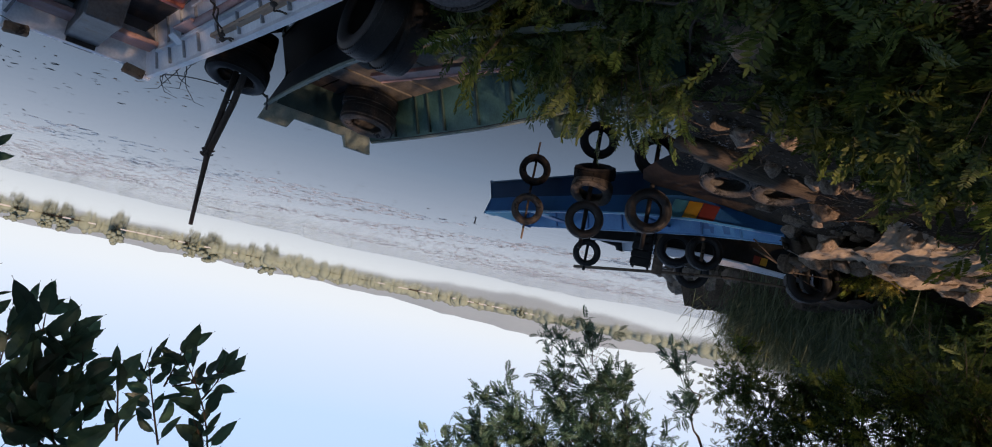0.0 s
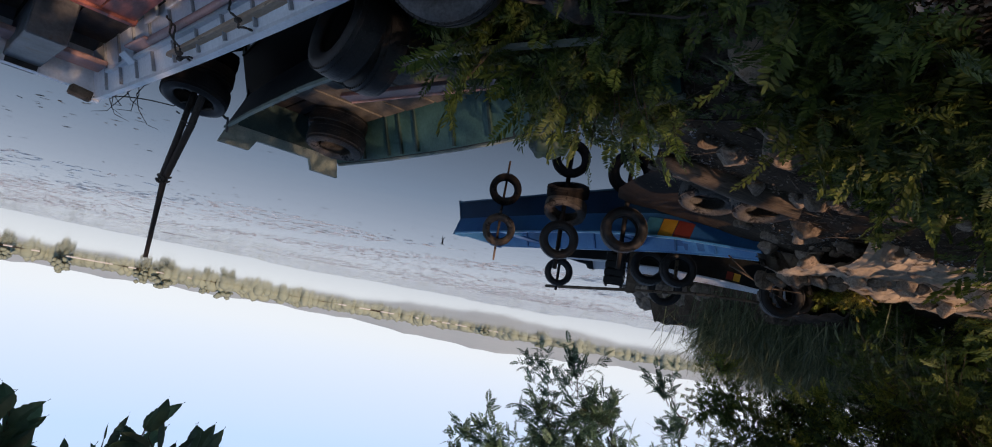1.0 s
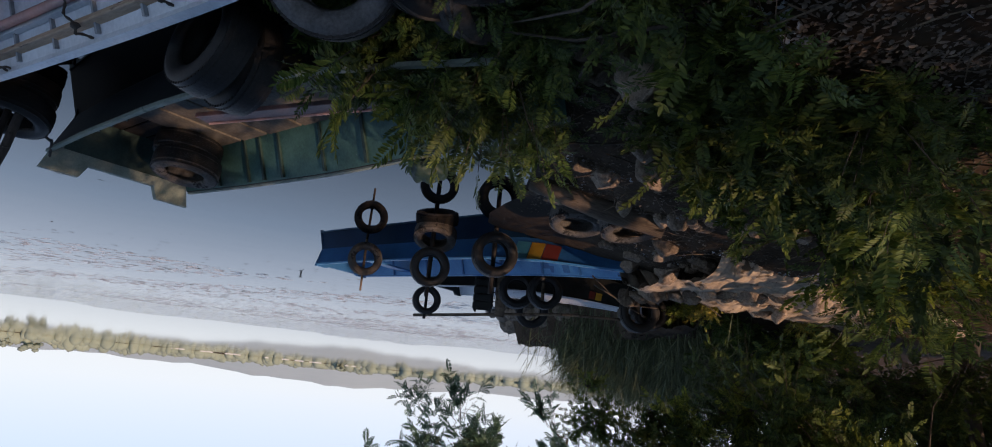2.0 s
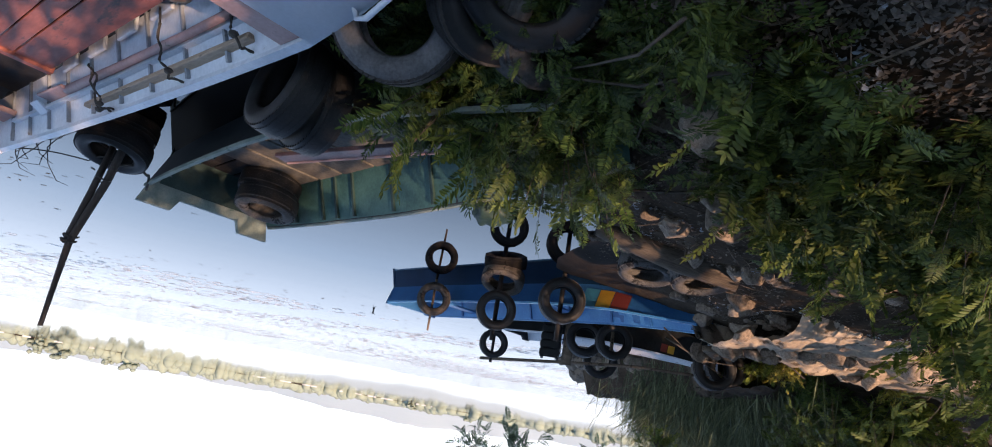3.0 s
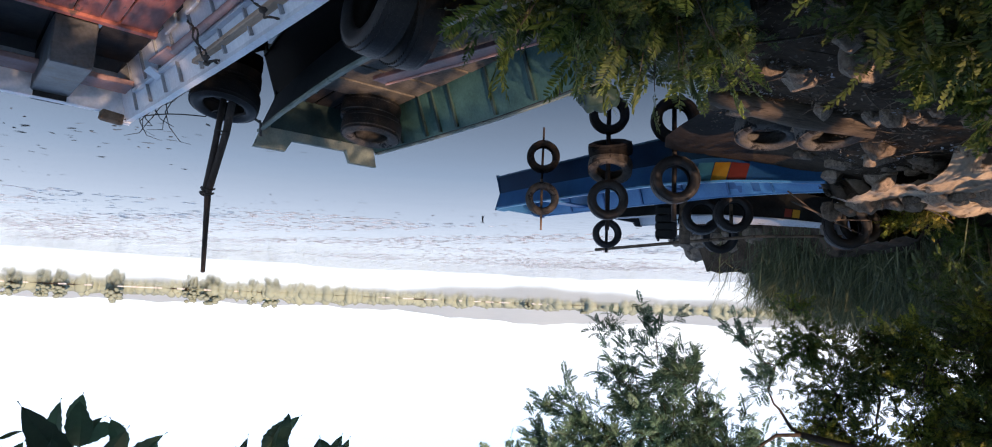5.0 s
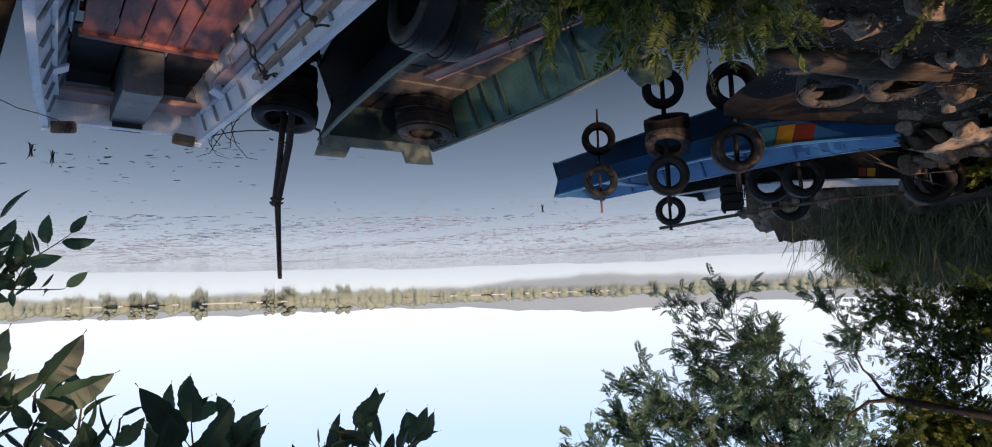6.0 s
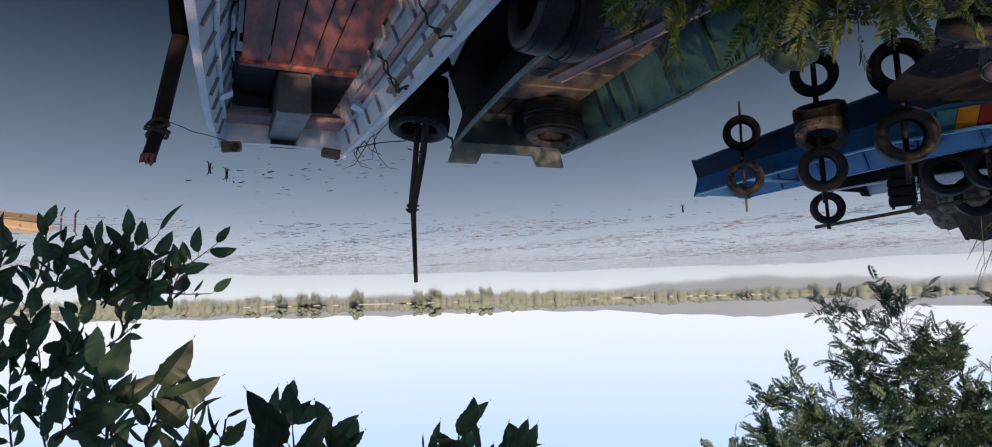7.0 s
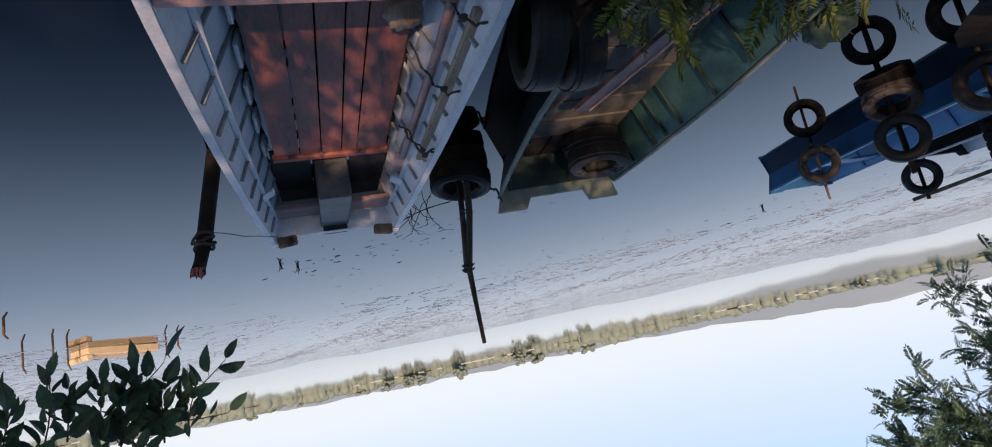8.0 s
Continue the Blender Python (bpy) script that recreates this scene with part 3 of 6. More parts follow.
for side in (1, -1):
    rail(WHITE, side, M_WHITE, white_boat, 0.055, 0.02)
    strip(WHITE, side, 0.66, 0.5, 4.3, 0.03, 0.035, M_WHITE, white_boat)
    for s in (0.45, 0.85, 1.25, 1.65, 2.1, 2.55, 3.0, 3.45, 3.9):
        rib(WHITE, s, side, M_RIBSHADE, white_boat, 0.03, 0.02)
    for s in (1.85, 2.35, 2.85, 3.35, 3.85):
        y, z = WHITE.side(s, 0.1, 0.05)
        bm = bmesh.new()
        box(bm, (s - 0.08, side * y, z + 0.05), (0.27, 0.025, 0.13), Matrix.Rotation(side * -0.25, 4, "X"), 0.006)
        part("knee", bm, M_WHITE, white_boat)
    bm = bmesh.new()
    box(bm, (0.0, side * 0.5, 0.425), (0.11, 0.2, 0.1), Matrix.Rotation(side * 0.12, 4, "X"), 0.015)
    part("corner_bracket", bm, M_GREYWOOD, white_boat, "stained brown corner block of the stern")
    # side pockets of the stern, dark inside
    bm = bmesh.new()
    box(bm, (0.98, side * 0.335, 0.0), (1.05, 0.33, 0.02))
    part("well_floor", bm, M_DARKWOOD, white_boat, "dark brown bilge floor")
    bm = bmesh.new()
    beam(bm, (0.18, side * 0.35, 0.2), (0.5, side * 0.35, 0.2), 0.42, 0.05, bevel=0.006)
    part("stern_seat", bm, M_PINKWOOD, white_boat, "faded red-brown seat board")
    bm = bmesh.new()
    box(bm, (1.18, side * 0.56, 0.27), (0.16, 0.12, 0.02), Matrix.Rotation(side * 0.5, 4, "X"), 0.004)
    part("flap", bm, M_WHITE, white_boat)
FLOOR = ((0.45, 0.255), (0.245, 0.085), (0.075, -0.08), (-0.09, -0.205), (-0.215, -0.45))
for y0, y1 in FLOOR:
    plank(white_boat, M_REDWOOD, (1.62, (y0 + y1) / 2, 0.09), (4.42, (y0 + y1) / 2, 0.1), y0 - y1, 0.024, "floor_plank")
plank(white_boat, M_REDWOOD, (1.58, -0.47, 0.1), (1.58, 0.47, 0.1), 0.07, 0.05, "floor_batten")
for s in (2.3, 3.1, 3.9):
    plank(white_boat, M_DARKWOOD, (s, -0.45, 0.06), (s, 0.45, 0.06), 0.06, 0.03, "floor_bearer")
bm = bmesh.new()
box(bm, (0.56, 0.0, 0.165), (1.28, 0.29, 0.37), Matrix.Rotation(radians(-2), 4, "Y"), 0.012)
well = part("engine_box", bm, M_GREYPAINT, white_boat, "grey painted engine box")
# solid dark block drawn where the engine slot is open
bm = bmesh.new()
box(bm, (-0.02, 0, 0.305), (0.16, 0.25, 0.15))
part("engine_slot", bm, M_DARKWOOD, well, "dark block drawn as the engine slot")
plank(white_boat, M_PINKWOOD, (4.47, -0.7, 0.475), (4.47, 0.7, 0.475), 0.2, 0.04, "thwart", "faded pink-brown thwart")
bm = bmesh.new()
deck_rows = []
for s in np.linspace(4.57, 5.6, 8):
    wt, wb, zb, zt = WHITE.at(s)
    deck_rows.append([bm.verts.new((s, y, zt + 0.022 + 0.02 * (1 - (y / wt) ** 2))) for y in np.linspace(-wt - 0.02, wt + 0.02, 7)])
for a, b in zip(deck_rows, deck_rows[1:]):
    for k in range(6):
        bm.faces.new((a[k], a[k + 1], b[k + 1], b[k]))
bmesh.ops.solidify(bm, geom=list(bm.faces), thickness=0.025)
part("foredeck", bm, M_DECK, white_boat, "pale blue-grey foredeck plate")
bm = bmesh.new()
tube(bm, [(5.0, -0.63, 0.52), (4.98, -0.67, 0.55), (5.04, -0.675, 0.565), (5.3, -0.6, 0.58), (5.55, -0.51, 0.6), (5.63, -0.4, 0.6), (5.63, 0.4, 0.6), (5.55, 0.51, 0.6), (5.04, 0.675, 0.565), (5.0, 0.63, 0.52)], 0.014, 8)
part("bow_rail", bm, M_WHITE, white_boat, "white tubular bow rail", True)

# poles, boards and an oar lying along its side
oars = thing("oar", white_boat.matrix_basis @ Matrix.Translation((0, 0, 0)), "long reddish wooden oar lying along the skiff's side", "oar", "gear in the skiff")
bm = bmesh.new()
tube(bm, [(1.75, -0.56, 0.24), (2.6, -0.57, 0.26), (3.6, -0.57, 0.29), (4.2, -0.55, 0.32)], [0.035, 0.028, 0.026, 0.024], 8)
part("shaft", bm, M_PINKWOOD, oars, "", True)
bm = bmesh.new()
beam(bm, (1.3, -0.55, 0.22), (1.8, -0.56, 0.245), 0.13, 0.025, bevel=0.008)
part("blade", bm, M_PINKWOOD, oars)
board = thing("board", white_boat.matrix_basis.copy(), "bare wooden board lying on the skiff's side ribs", "board", "gear in the skiff")
bm = bmesh.new()
beam(bm, (2.0, -0.66, 0.37), (4.15, -0.665, 0.41), 0.07, 0.035, bevel=0.006)
part("board_plank", bm, M_WOOD, board)

# straps and a chain tying the gear to the side
for k, (s, drop) in enumerate(((2.35, 0.2), (2.4, 0.12), (3.35, 0.3), (4.1, 0.16))):
    strap = thing("strap", white_boat.matrix_basis @ Matrix.Translation((s, -0.6, 0.3)), "dark knotted cord over the skiff's gear", "cord", "gear in the skiff")
    bm = bmesh.new()
    run = [Vector((0.02, -0.1, 0.16)), Vector((0.0, -0.03, 0.17)), Vector((-0.02, 0.03, 0.08)), Vector((-0.01, 0.06 + 0.08 * drop, -0.02)), Vector((0.03, 0.08 + 0.2 * drop, 0.12 - drop))]
    cord = []
    for n in range(25):
        t = n / 24 * 4
        i = min(int(t), 3)
        p = run[i].lerp(run[i + 1], t - i)
        cord.append(p + Vector((0.012 * math.sin(n * 0.7 + k), 0.008 * math.sin(n * 0.9 + 2 * k), 0.006 * math.cos(n * 1.1))))
    tube(bm, cord, [0.006 + 0.003 * math.sin(n * 1.7) ** 2 for n in range(25)], 6)
    part("cord", bm, M_ROPE, strap, "", True)
    bm = bmesh.new()
    bmesh.ops.create_icosphere(bm, subdivisions=2, radius=0.022)
    for v in bm.verts:
        v.co = Vector((v.co.x * 1.3, v.co.y, v.co.z * 0.8)) * (1 + 0.4 * noise.noise(v.co * 70)) + cord[6 + k]
    part("knot", bm, M_ROPE, strap, "", True)
bucket = thing("sack", white_boat.matrix_basis @ Matrix.Translation((3.75, -0.38, 0.12)), "crumpled brown sack on the skiff's floor", "sack", "gear in the skiff")
bm = bmesh.new()
bmesh.ops.create_icosphere(bm, subdivisions=3, radius=1.0)
for v in bm.verts:
    v.co = Vector((v.co.x * 0.13, v.co.y * 0.1, v.co.z * 0.06 + 0.05)) * (1 + 0.3 * noise.noise(v.co * 2.2))
part("cloth", bm, M_WOOD, bucket, "", True)

# -- the green punt --
GREEN = Hull([(0, 0.66, 0.5, -0.05, 0.4), (1.0, 0.72, 0.54, -0.08, 0.42), (2.2, 0.75, 0.56, -0.08, 0.44), (3.0, 0.72, 0.53, -0.06, 0.45), (3.7, 0.62, 0.45, 0.0, 0.48), (4.4, 0.46, 0.32, 0.12, 0.53), (4.8, 0.36, 0.24, 0.22, 0.56)])
green_boat = thing("punt", Matrix.Translation((2.56, 6.38, 0)) @ Matrix.Rotation(radians(227.5), 4, "Z"), "old dark-hulled punt with a worn green inside", "boat", "boats at the bank")
shell(GREEN, M_DARKHULL, green_boat)
lining(GREEN, M_GREEN, green_boat, bottom=False, label="worn green inner planking")
transom(GREEN, M_WORNGREEN, green_boat, 0.43, 0.3, 0.03, 0.0, 0.15, 0.12)
for side in (1, -1):
    rail(GREEN, side, M_WORNGREEN, green_boat, 0.034, 0.015)
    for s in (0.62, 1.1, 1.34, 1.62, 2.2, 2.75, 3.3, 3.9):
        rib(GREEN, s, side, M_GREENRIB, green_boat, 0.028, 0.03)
s = 0.72
while s < 4.5:
    w = 0.44 + 0.06 * math.sin(s * 5)
    wt, wb, zb, zt = GREEN.at(s + w / 2)
    plank(green_boat, M_GREENWOOD, (s + w / 2, -wb + 0.04, zb + 0.12), (s + w / 2, wb - 0.04, zb + 0.12), w - 0.035, 0.024, "bottom_board")
    s += w
# added dark plate that paints the shade on the stern board's inside
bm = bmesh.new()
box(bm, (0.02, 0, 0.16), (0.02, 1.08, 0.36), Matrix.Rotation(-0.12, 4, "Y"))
part("stern_lining", bm, M_GREENRIB, green_boat, "dark plate for the shade inside the stern board")
# boards given dark wood to carry the shade of the stern
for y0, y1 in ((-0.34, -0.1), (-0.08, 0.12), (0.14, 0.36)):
    plank(green_boat, M_DARKWOOD, (0.06, (y0 + y1) / 2, 0.0), (0.7, (y0 + y1) / 2, 0.0), y1 - y0, 0.02, "stern_board", "stern board coloured dark for shade")
plank(green_boat, M_PURPLE, (1.95, 0.3, 0.3), (3.6, -0.02, 0.36), 0.12, 0.035, "loose_plank", "dull purple plank lying lengthwise")
plank(green_boat, M_PINKWOOD, (1.95, 0.235, 0.315), (3.6, -0.085, 0.375), 0.012, 0.03, "plank_edge", "worn edge strip")

# -- the blue punt --
BLUE = Hull([(0, 0.58, 0.48, -0.05, 0.29), (1.2, 0.64, 0.52, -0.08, 0.29), (2.6, 0.66, 0.52, -0.08, 0.3), (3.8, 0.64, 0.5, -0.06, 0.32), (4.7, 0.55, 0.38, 0.05, 0.38), (5.4, 0.4, 0.28, 0.24, 0.46), (5.75, 0.32, 0.24, 0.36, 0.5)])
blue_boat = thing("punt", Matrix.Translation((0.72, 11.77, 0)) @ Matrix.Rotation(radians(226.1), 4, "Z"), "bright blue punt with a yellow and red flag patch", "boat", "boats at the bank")
shell(BLUE, M_BLUE, blue_boat)
lining(BLUE, M_LITBLUE, blue_boat, label="blue inner paint lightened as lit")
transom(BLUE, M_BLUE, blue_boat, 0.3, 0.2, 0.03)
for side in (1, -1):
    rail(BLUE, side, M_LITBLUE, blue_boat, 0.045, 0.015)
    for s in (0.8, 1.6, 2.4, 3.2, 4.0, 4.7):
        rib(BLUE, s, side, M_BLUE, blue_boat, 0.03, 0.03)
for s in (1.1, 3.3):
    plank(blue_boat, M_BLUE, (s, -0.6, 0.22), (s, 0.6, 0.22), 0.2, 0.03, "thwart")


def patch(h, side, s0, s1, u0, u1, material, parent, name, label=""):
    """A painted patch on the outside of a hull."""
    bm = bmesh.new()
    q = []
    for s, u in ((s0, u0), (s1, u0), (s1, u1), (s0, u1)):
        y, z = h.side(s, u, -0.004)
        q.append(bm.verts.new((s, side * y, z)))
    bm.faces.new(q)
    return part(name, bm, material, parent, label)


for s0, s1, m in ((4.2, 4.41, M_FLAGBLUE), (4.42, 4.63, M_YELLOW), (4.64, 4.87, M_RED)):
    patch(BLUE, 1, s0, s1, 0.2, 0.95, m, blue_boat, "flag_stripe")

# -- the black boat behind it --
BLACK = Hull([(0, 0.55, 0.42, -0.05, 0.3), (1.3, 0.6, 0.46, -0.08, 0.34), (2.5, 0.6, 0.46, -0.06, 0.44), (3.4, 0.5, 0.36, 0.08, 0.56), (4.1, 0.36, 0.2, 0.28, 0.68)])
black_boat = thing("punt", Matrix.Translation((-1.3, 12.68, 0)) @ Matrix.Rotation(radians(224.0), 4, "Z"), "black-hulled boat with a white painted inside, behind the blue one", "boat", "boats at the bank")
shell(BLACK, M_DARKHULL, black_boat)
lining(BLACK, M_WHITE, black_boat, label="white inner paint")
transom(BLACK, M_DARKHULL, black_boat, 0.27, 0.15, 0.03)
for side in (1, -1):
    rail(BLACK, side, M_WHITE, black_boat, 0.05, 0.015)
for s0, s1, m in ((3.45, 3.55, M_RED), (3.56, 3.66, M_YELLOW)):
    patch(BLACK, 1, s0, s1, 0.62, 0.9, m, black_boat, "flag_stripe")

# ---- mooring posts and tyres ----
def post(points, radii, label, material=M_DARKWOOD, name="mooring_post"):
    ob = thing(name, Matrix.Translation((*points[0][:2], 0)), label, "post", "mooring posts")
    bm = bmesh.new()
    o = Vector((*points[0][:2], 0))
    tube(bm, [Vector(p) - o for p in points], radii, 9)
    part("stake", bm, material, ob, "", True)
    return ob


pole = post([(2.98, 5.4, -0.8), (2.97, 5.3, 0.1), (2.975, 5.22, 0.63), (3.0, 5.07, 1.21), (2.93, 4.97, 1.5), (2.865, 4.885, 1.88)], [0.035, 0.035, 0.033, 0.028, 0.022, 0.018], "long dark pole leaning out of a stack of tyres", M_POLE)
splint = post([(3.06, 5.27, 0.3), (3.045, 5.18, 0.75), (3.05, 5.1, 1.2)], [0.028, 0.028, 0.026], "short dark pole lashed to the long leaning pole", M_POLE)
for z in (0.62, 1.16, 1.2):
    bm = bmesh.new()
    t = (z - 0.6) / 0.62
    c = Vector((3.0 + 0.02 * t, 5.21 - 0.13 * t, z)) - Vector((3.06, 5.27, 0))
    tube(bm, [c + Vector((0.055 * math.cos(a), 0.055 * math.sin(a), 0.012 * math.sin(2 * a))) for a in np.linspace(0, 6.28, 14)], 0.008, 5)
    part("lashing", bm, M_ROPE, splint, "dark rope lashing")
tyre(CAR_TYRE, pose(3.08, 5.33, 0.09, 5, -6, 20), "dark wet tyre lying at the foot of a leaning pole", "tyres round the pole")
tyre(CAR_TYRE, pose(3.05, 5.28, 0.3, 8, -9, 50), "dark tyre stacked on another round a leaning pole", "tyres round the pole")

side_post = post([(4.1, 3.58, -0.8), (3.96, 3.26, 0.1), (3.77, 2.98, 0.85), (3.713, 2.88, 1.07)], [0.06, 0.06, 0.055, 0.05], "dark mooring post with a frayed red-brown top beside the skiff")
bm = bmesh.new()
tube(bm, [(-0.33 + (0.068 + 0.012 * math.sin(a * 2.7)) * math.cos(a), -0.6 + (0.068 + 0.012 * math.sin(a * 2.3)) * math.sin(a), 0.78 + 0.025 * (a / 6.28) + 0.02 * math.sin(a * 1.3)) for a in np.linspace(0, 25, 60)], 0.012, 6)
part("rope_collar", bm, M_ROPE, side_post, "dark rope wound round the post")
for k in range(8):
    bm = bmesh.new()
    c = 0.785 * k
    foot = Vector((3.713 - 4.1 + 0.034 * math.cos(c), 2.88 - 3.58 + 0.034 * math.sin(c), 1.04))
    tube(bm, [foot, foot + Vector((0.004 * math.cos(c), 0.004 * math.sin(c) - 0.008, 0.04)), foot + Vector((0.012 * math.cos(c * 3), 0.012 * math.sin(c * 2) - 0.015, 0.05 + 0.012 * (k % 3)))], [0.016, 0.011, 0.004], 5)
    part("splinter", bm, M_REDWOOD, side_post, "red-brown splintered wood")

tyre(CAR_TYRE, upright(1.00, 3.16, 0.44, -45, 5), "dark tyre hung between two boats as a fender", "fender tyres")
tyre(CAR_TYRE, upright(0.90, 3.38, 0.42, -42, -4), "dark tyre hung between two boats as a fender", "fender tyres")
tyre(PALE_TYRE, upright(0.335, 2.38, 0.39, 278, -26, 1.0), "worn pale tyre leaning at the skiff's bow", "tyres on the bank")
tyre(CAR_TYRE, upright(-0.07, 2.21, 0.3, 235, -35), "dark tyre in a heap on the bank", "tyres on the bank")
tyre(GREY_TYRE, upright(-0.3, 2.33, 0.3, 215, -30), "grey tyre in a heap on the bank", "tyres on the bank")
tyre(CAR_TYRE, pose(-0.2, 1.98, 0.36, 22, 10, 0), "dark tyre in a heap on the bank", "tyres on the bank")

# face towards the camera: about heading 265
tyre(MUD_TYRE, upright(0.27, 9.9, 0.34, 262, 0, 0.88), "mud-stained tyre hung on a thin stake by the blue punt", "tyres on stakes")
post([(0.3, 10.02, -0.7), (0.28, 9.98, 0.4), (0.274, 9.93, 0.84)], [0.022, 0.02, 0.016], "thin pale stake carrying one tyre", M_GREYWOOD)
tyre(MUD_TYRE, pose(-0.68, 8.5, 0.13, 24, 6, 0, ), "mud-coated tyre lying round a stake in the water", "tyres on stakes")
tyre(CAR_TYRE, upright(-0.65, 8.42, 0.59, 266, 0, 0.9), "dark tyre hung on a stake above a lying one", "tyres on stakes")
post([(-0.66, 8.6, -0.7), (-0.66, 8.58, 0.5), (-0.66, 8.56, 0.98)], [0.035, 0.033, 0.03], "dark stake carrying two tyres", M_DARKWOOD)
tyre(WIDE_TYRE, upright(-1.45, 7.98, 0.39, 268, 0, 0.92), "large dark tyre hung on a stake by the blue punt", "tyres on stakes")
post([(-1.47, 8.12, -0.6), (-1.46, 8.1, 0.9)], [0.035, 0.03], "dark stake carrying a large tyre", M_DARKWOOD)
tyre(CAR_TYRE, upright(-0.9, 11.7, 0.66, 262, 0, 0.88), "dark tyre hung on a stake behind the blue punt", "tyres on stakes")
post([(-0.9, 11.82, -0.6), (-0.9, 11.8, 1.0)], [0.03, 0.028], "dark stake behind the blue punt", M_DARKWOOD)
tyre(CAR_TYRE, upright(-2.64, 9.75, 0.53, 268, 0, 0.95), "dark tyre hung on a stake beside the black boat", "tyres on stakes")
post([(-2.64, 9.88, -0.4), (-2.64, 9.86, 0.75)], [0.03, 0.028], "pale stake beside the black boat", M_GREYWOOD)
tyre(CAR_TYRE, upright(-2.25, 10.1, 0.52, 275, 8), "dark tyre hung on a stake beside the black boat", "tyres on stakes")
tyre(CAR_TYRE, upright(-2.75, 11.0, 0.72, 268, -10), "dark tyre hanging under a cross pole", "tyres on stakes")
tyre(WIDE_TYRE, upright(-4.2, 9.6, 0.7, 275), "dark tyre leaning on the bank by the black bow", "tyres on the bank")
tyre(CAR_TYRE, upright(-4.45, 9.75, 0.66, 275, 8), "dark tyre leaning on the bank by the black bow", "tyres on the bank")
cross = thing("cross_pole", Matrix.Translation((-0.725, 12.16, 0)), "long grey pole lashed across stakes behind the blue punt", "pole", "mooring posts")
bm = bmesh.new()
tube(bm, [(0, 0, 0.92), (-1.2, -1.0, 0.86), (-2.4, -2.1, 0.82), (-3.4, -2.6, 0.85)], [0.03, 0.028, 0.025, 0.02], 8)
part("stake", bm, M_GREYWOOD, cross, "", True)

# a dark frame of net stakes between the blue and the black boat
frame_ob = thing("net_frame", Matrix.Translation((-1.9, 10.68, 0)) @ Matrix.Rotation(radians(8), 4, "Z"), "dark frame of thin net stakes between two boats", "net frame", "mooring posts")
for k in range(9):
    bm = bmesh.new()
    x = -0.24 + 0.06 * k
    tube(bm, [(x, 0.03 * math.sin(k * 3), -0.5), (x + 0.01 * math.sin(k * 5), 0.02 * math.cos(k * 2), 0.3), (x + 0.03 * math.sin(k * 4), 0.0, 0.72 + 0.08 * math.sin(k * 2.3))], [0.011, 0.01, 0.008], 6)
    part("stake", bm, M_DARKWOOD, frame_ob)
for h in (0.32, 0.5, 0.66):
    bm = bmesh.new()
    tube(bm, [(-0.28, 0.0, h), (0, 0.02, h + 0.015), (0.28, 0.0, h - 0.01)], 0.009, 6)
    part("crossbar", bm, M_DARKWOOD, frame_ob)

# a dark slatted crate and a thick stump beside the frame
crate = thing("crate", Matrix.Translation((-1.8, 10.7, 0)) @ Matrix.Rotation(radians(12), 4, "Z"), "dark tarred slatted crate standing between two boats", "crate", "mooring gear")
for x in (-0.13, 0.13):
    for y in (-0.13, 0.13):
        bm = bmesh.new()
        beam(bm, (x, y, -0.4), (x, y, 0.86), 0.04, 0.04, (1, 0, 0), 0.004)
        part("corner_post", bm, M_DARKHULL, crate)
for k in range(6):
    for turn in range(4):
        bm = bmesh.new()
        box(bm, (0, -0.158, 0.12 + 0.13 * k), (0.3, 0.018, 0.1), None, 0.003)
        bmesh.ops.rotate(bm, verts=list(bm.verts), cent=(0, 0, 0), matrix=Matrix.Rotation(turn * math.pi / 2, 3, "Z"))
        part("slat", bm, M_DARKHULL, crate)
post([(-2.1, 10.6, -0.5), (-2.1, 10.59, 0.3), (-2.08, 10.58, 0.93)], [0.1, 0.1, 0.085], "thick grey-brown stump post between two boats", M_GREYWOOD)

# a teal bundle on the green punt's side
bundle = thing("tarpaulin_bundle", Matrix.Translation((-0.27, 4.5, 0.44)), "rounded teal tarpaulin bundle on the punt's gunwale", "bundle", "gear in the punt")
bm = bmesh.new()
bmesh.ops.create_icosphere(bm, subdivisions=4, radius=1.0)
for v in bm.verts:
    v.co = Vector((v.co.x * 0.15, v.co.y * 0.13, v.co.z * 0.11 + 0.07)) * (1 + 0.16 * noise.noise(v.co * 2.0) + 0.06 * noise.noise(v.co * 6.0))
part("cloth", bm, M_GREENRIB, bundle, "", True)

# ---- plants ----
def leaflets(rows, material, name):
    """Many small pointed leaves in one mesh: rows of (base, along, across, length, width)."""
    n = len(rows)
    base = np.array([r[0] for r in rows])
    along = np.array([r[1] for r in rows])
    across = np.array([r[2] for r in rows])
    size = np.array([(r[3], r[4]) for r in rows])
    along = along / np.linalg.norm(along, axis=1)[:, None]
    across = across - along * (across * along).sum(1)[:, None]
    across = across / np.maximum(np.linalg.norm(across, axis=1), 1e-6)[:, None]
    normal = np.cross(along, across)
    L, W = size[:, :1], size[:, 1:]
    pts = [base, base + along * L * 0.35 + across * W * 0.5 + normal * W * 0.12, base + along * L * 0.72 + across * W * 0.38 + normal * W * 0.1, base + along * L, base + along * L * 0.72 - across * W * 0.38 + normal * W * 0.1, base + along * L * 0.35 - across * W * 0.5 + normal * W * 0.12]
    verts = np.stack(pts, 1).reshape(-1, 3)
    i = np.arange(n) * 6
    faces = np.stack([i, i + 1, i + 2, i + 3, i, i + 3, i + 4, i + 5], 1).reshape(-1, 4)
    me = bpy.data.meshes.new(name)
    me.from_pydata(verts.tolist(), [], faces.tolist())
    me.materials.append(material)
    me.update()
    return me


def unit(rng):
    v = rng.normal(size=3)
    return v / np.linalg.norm(v)


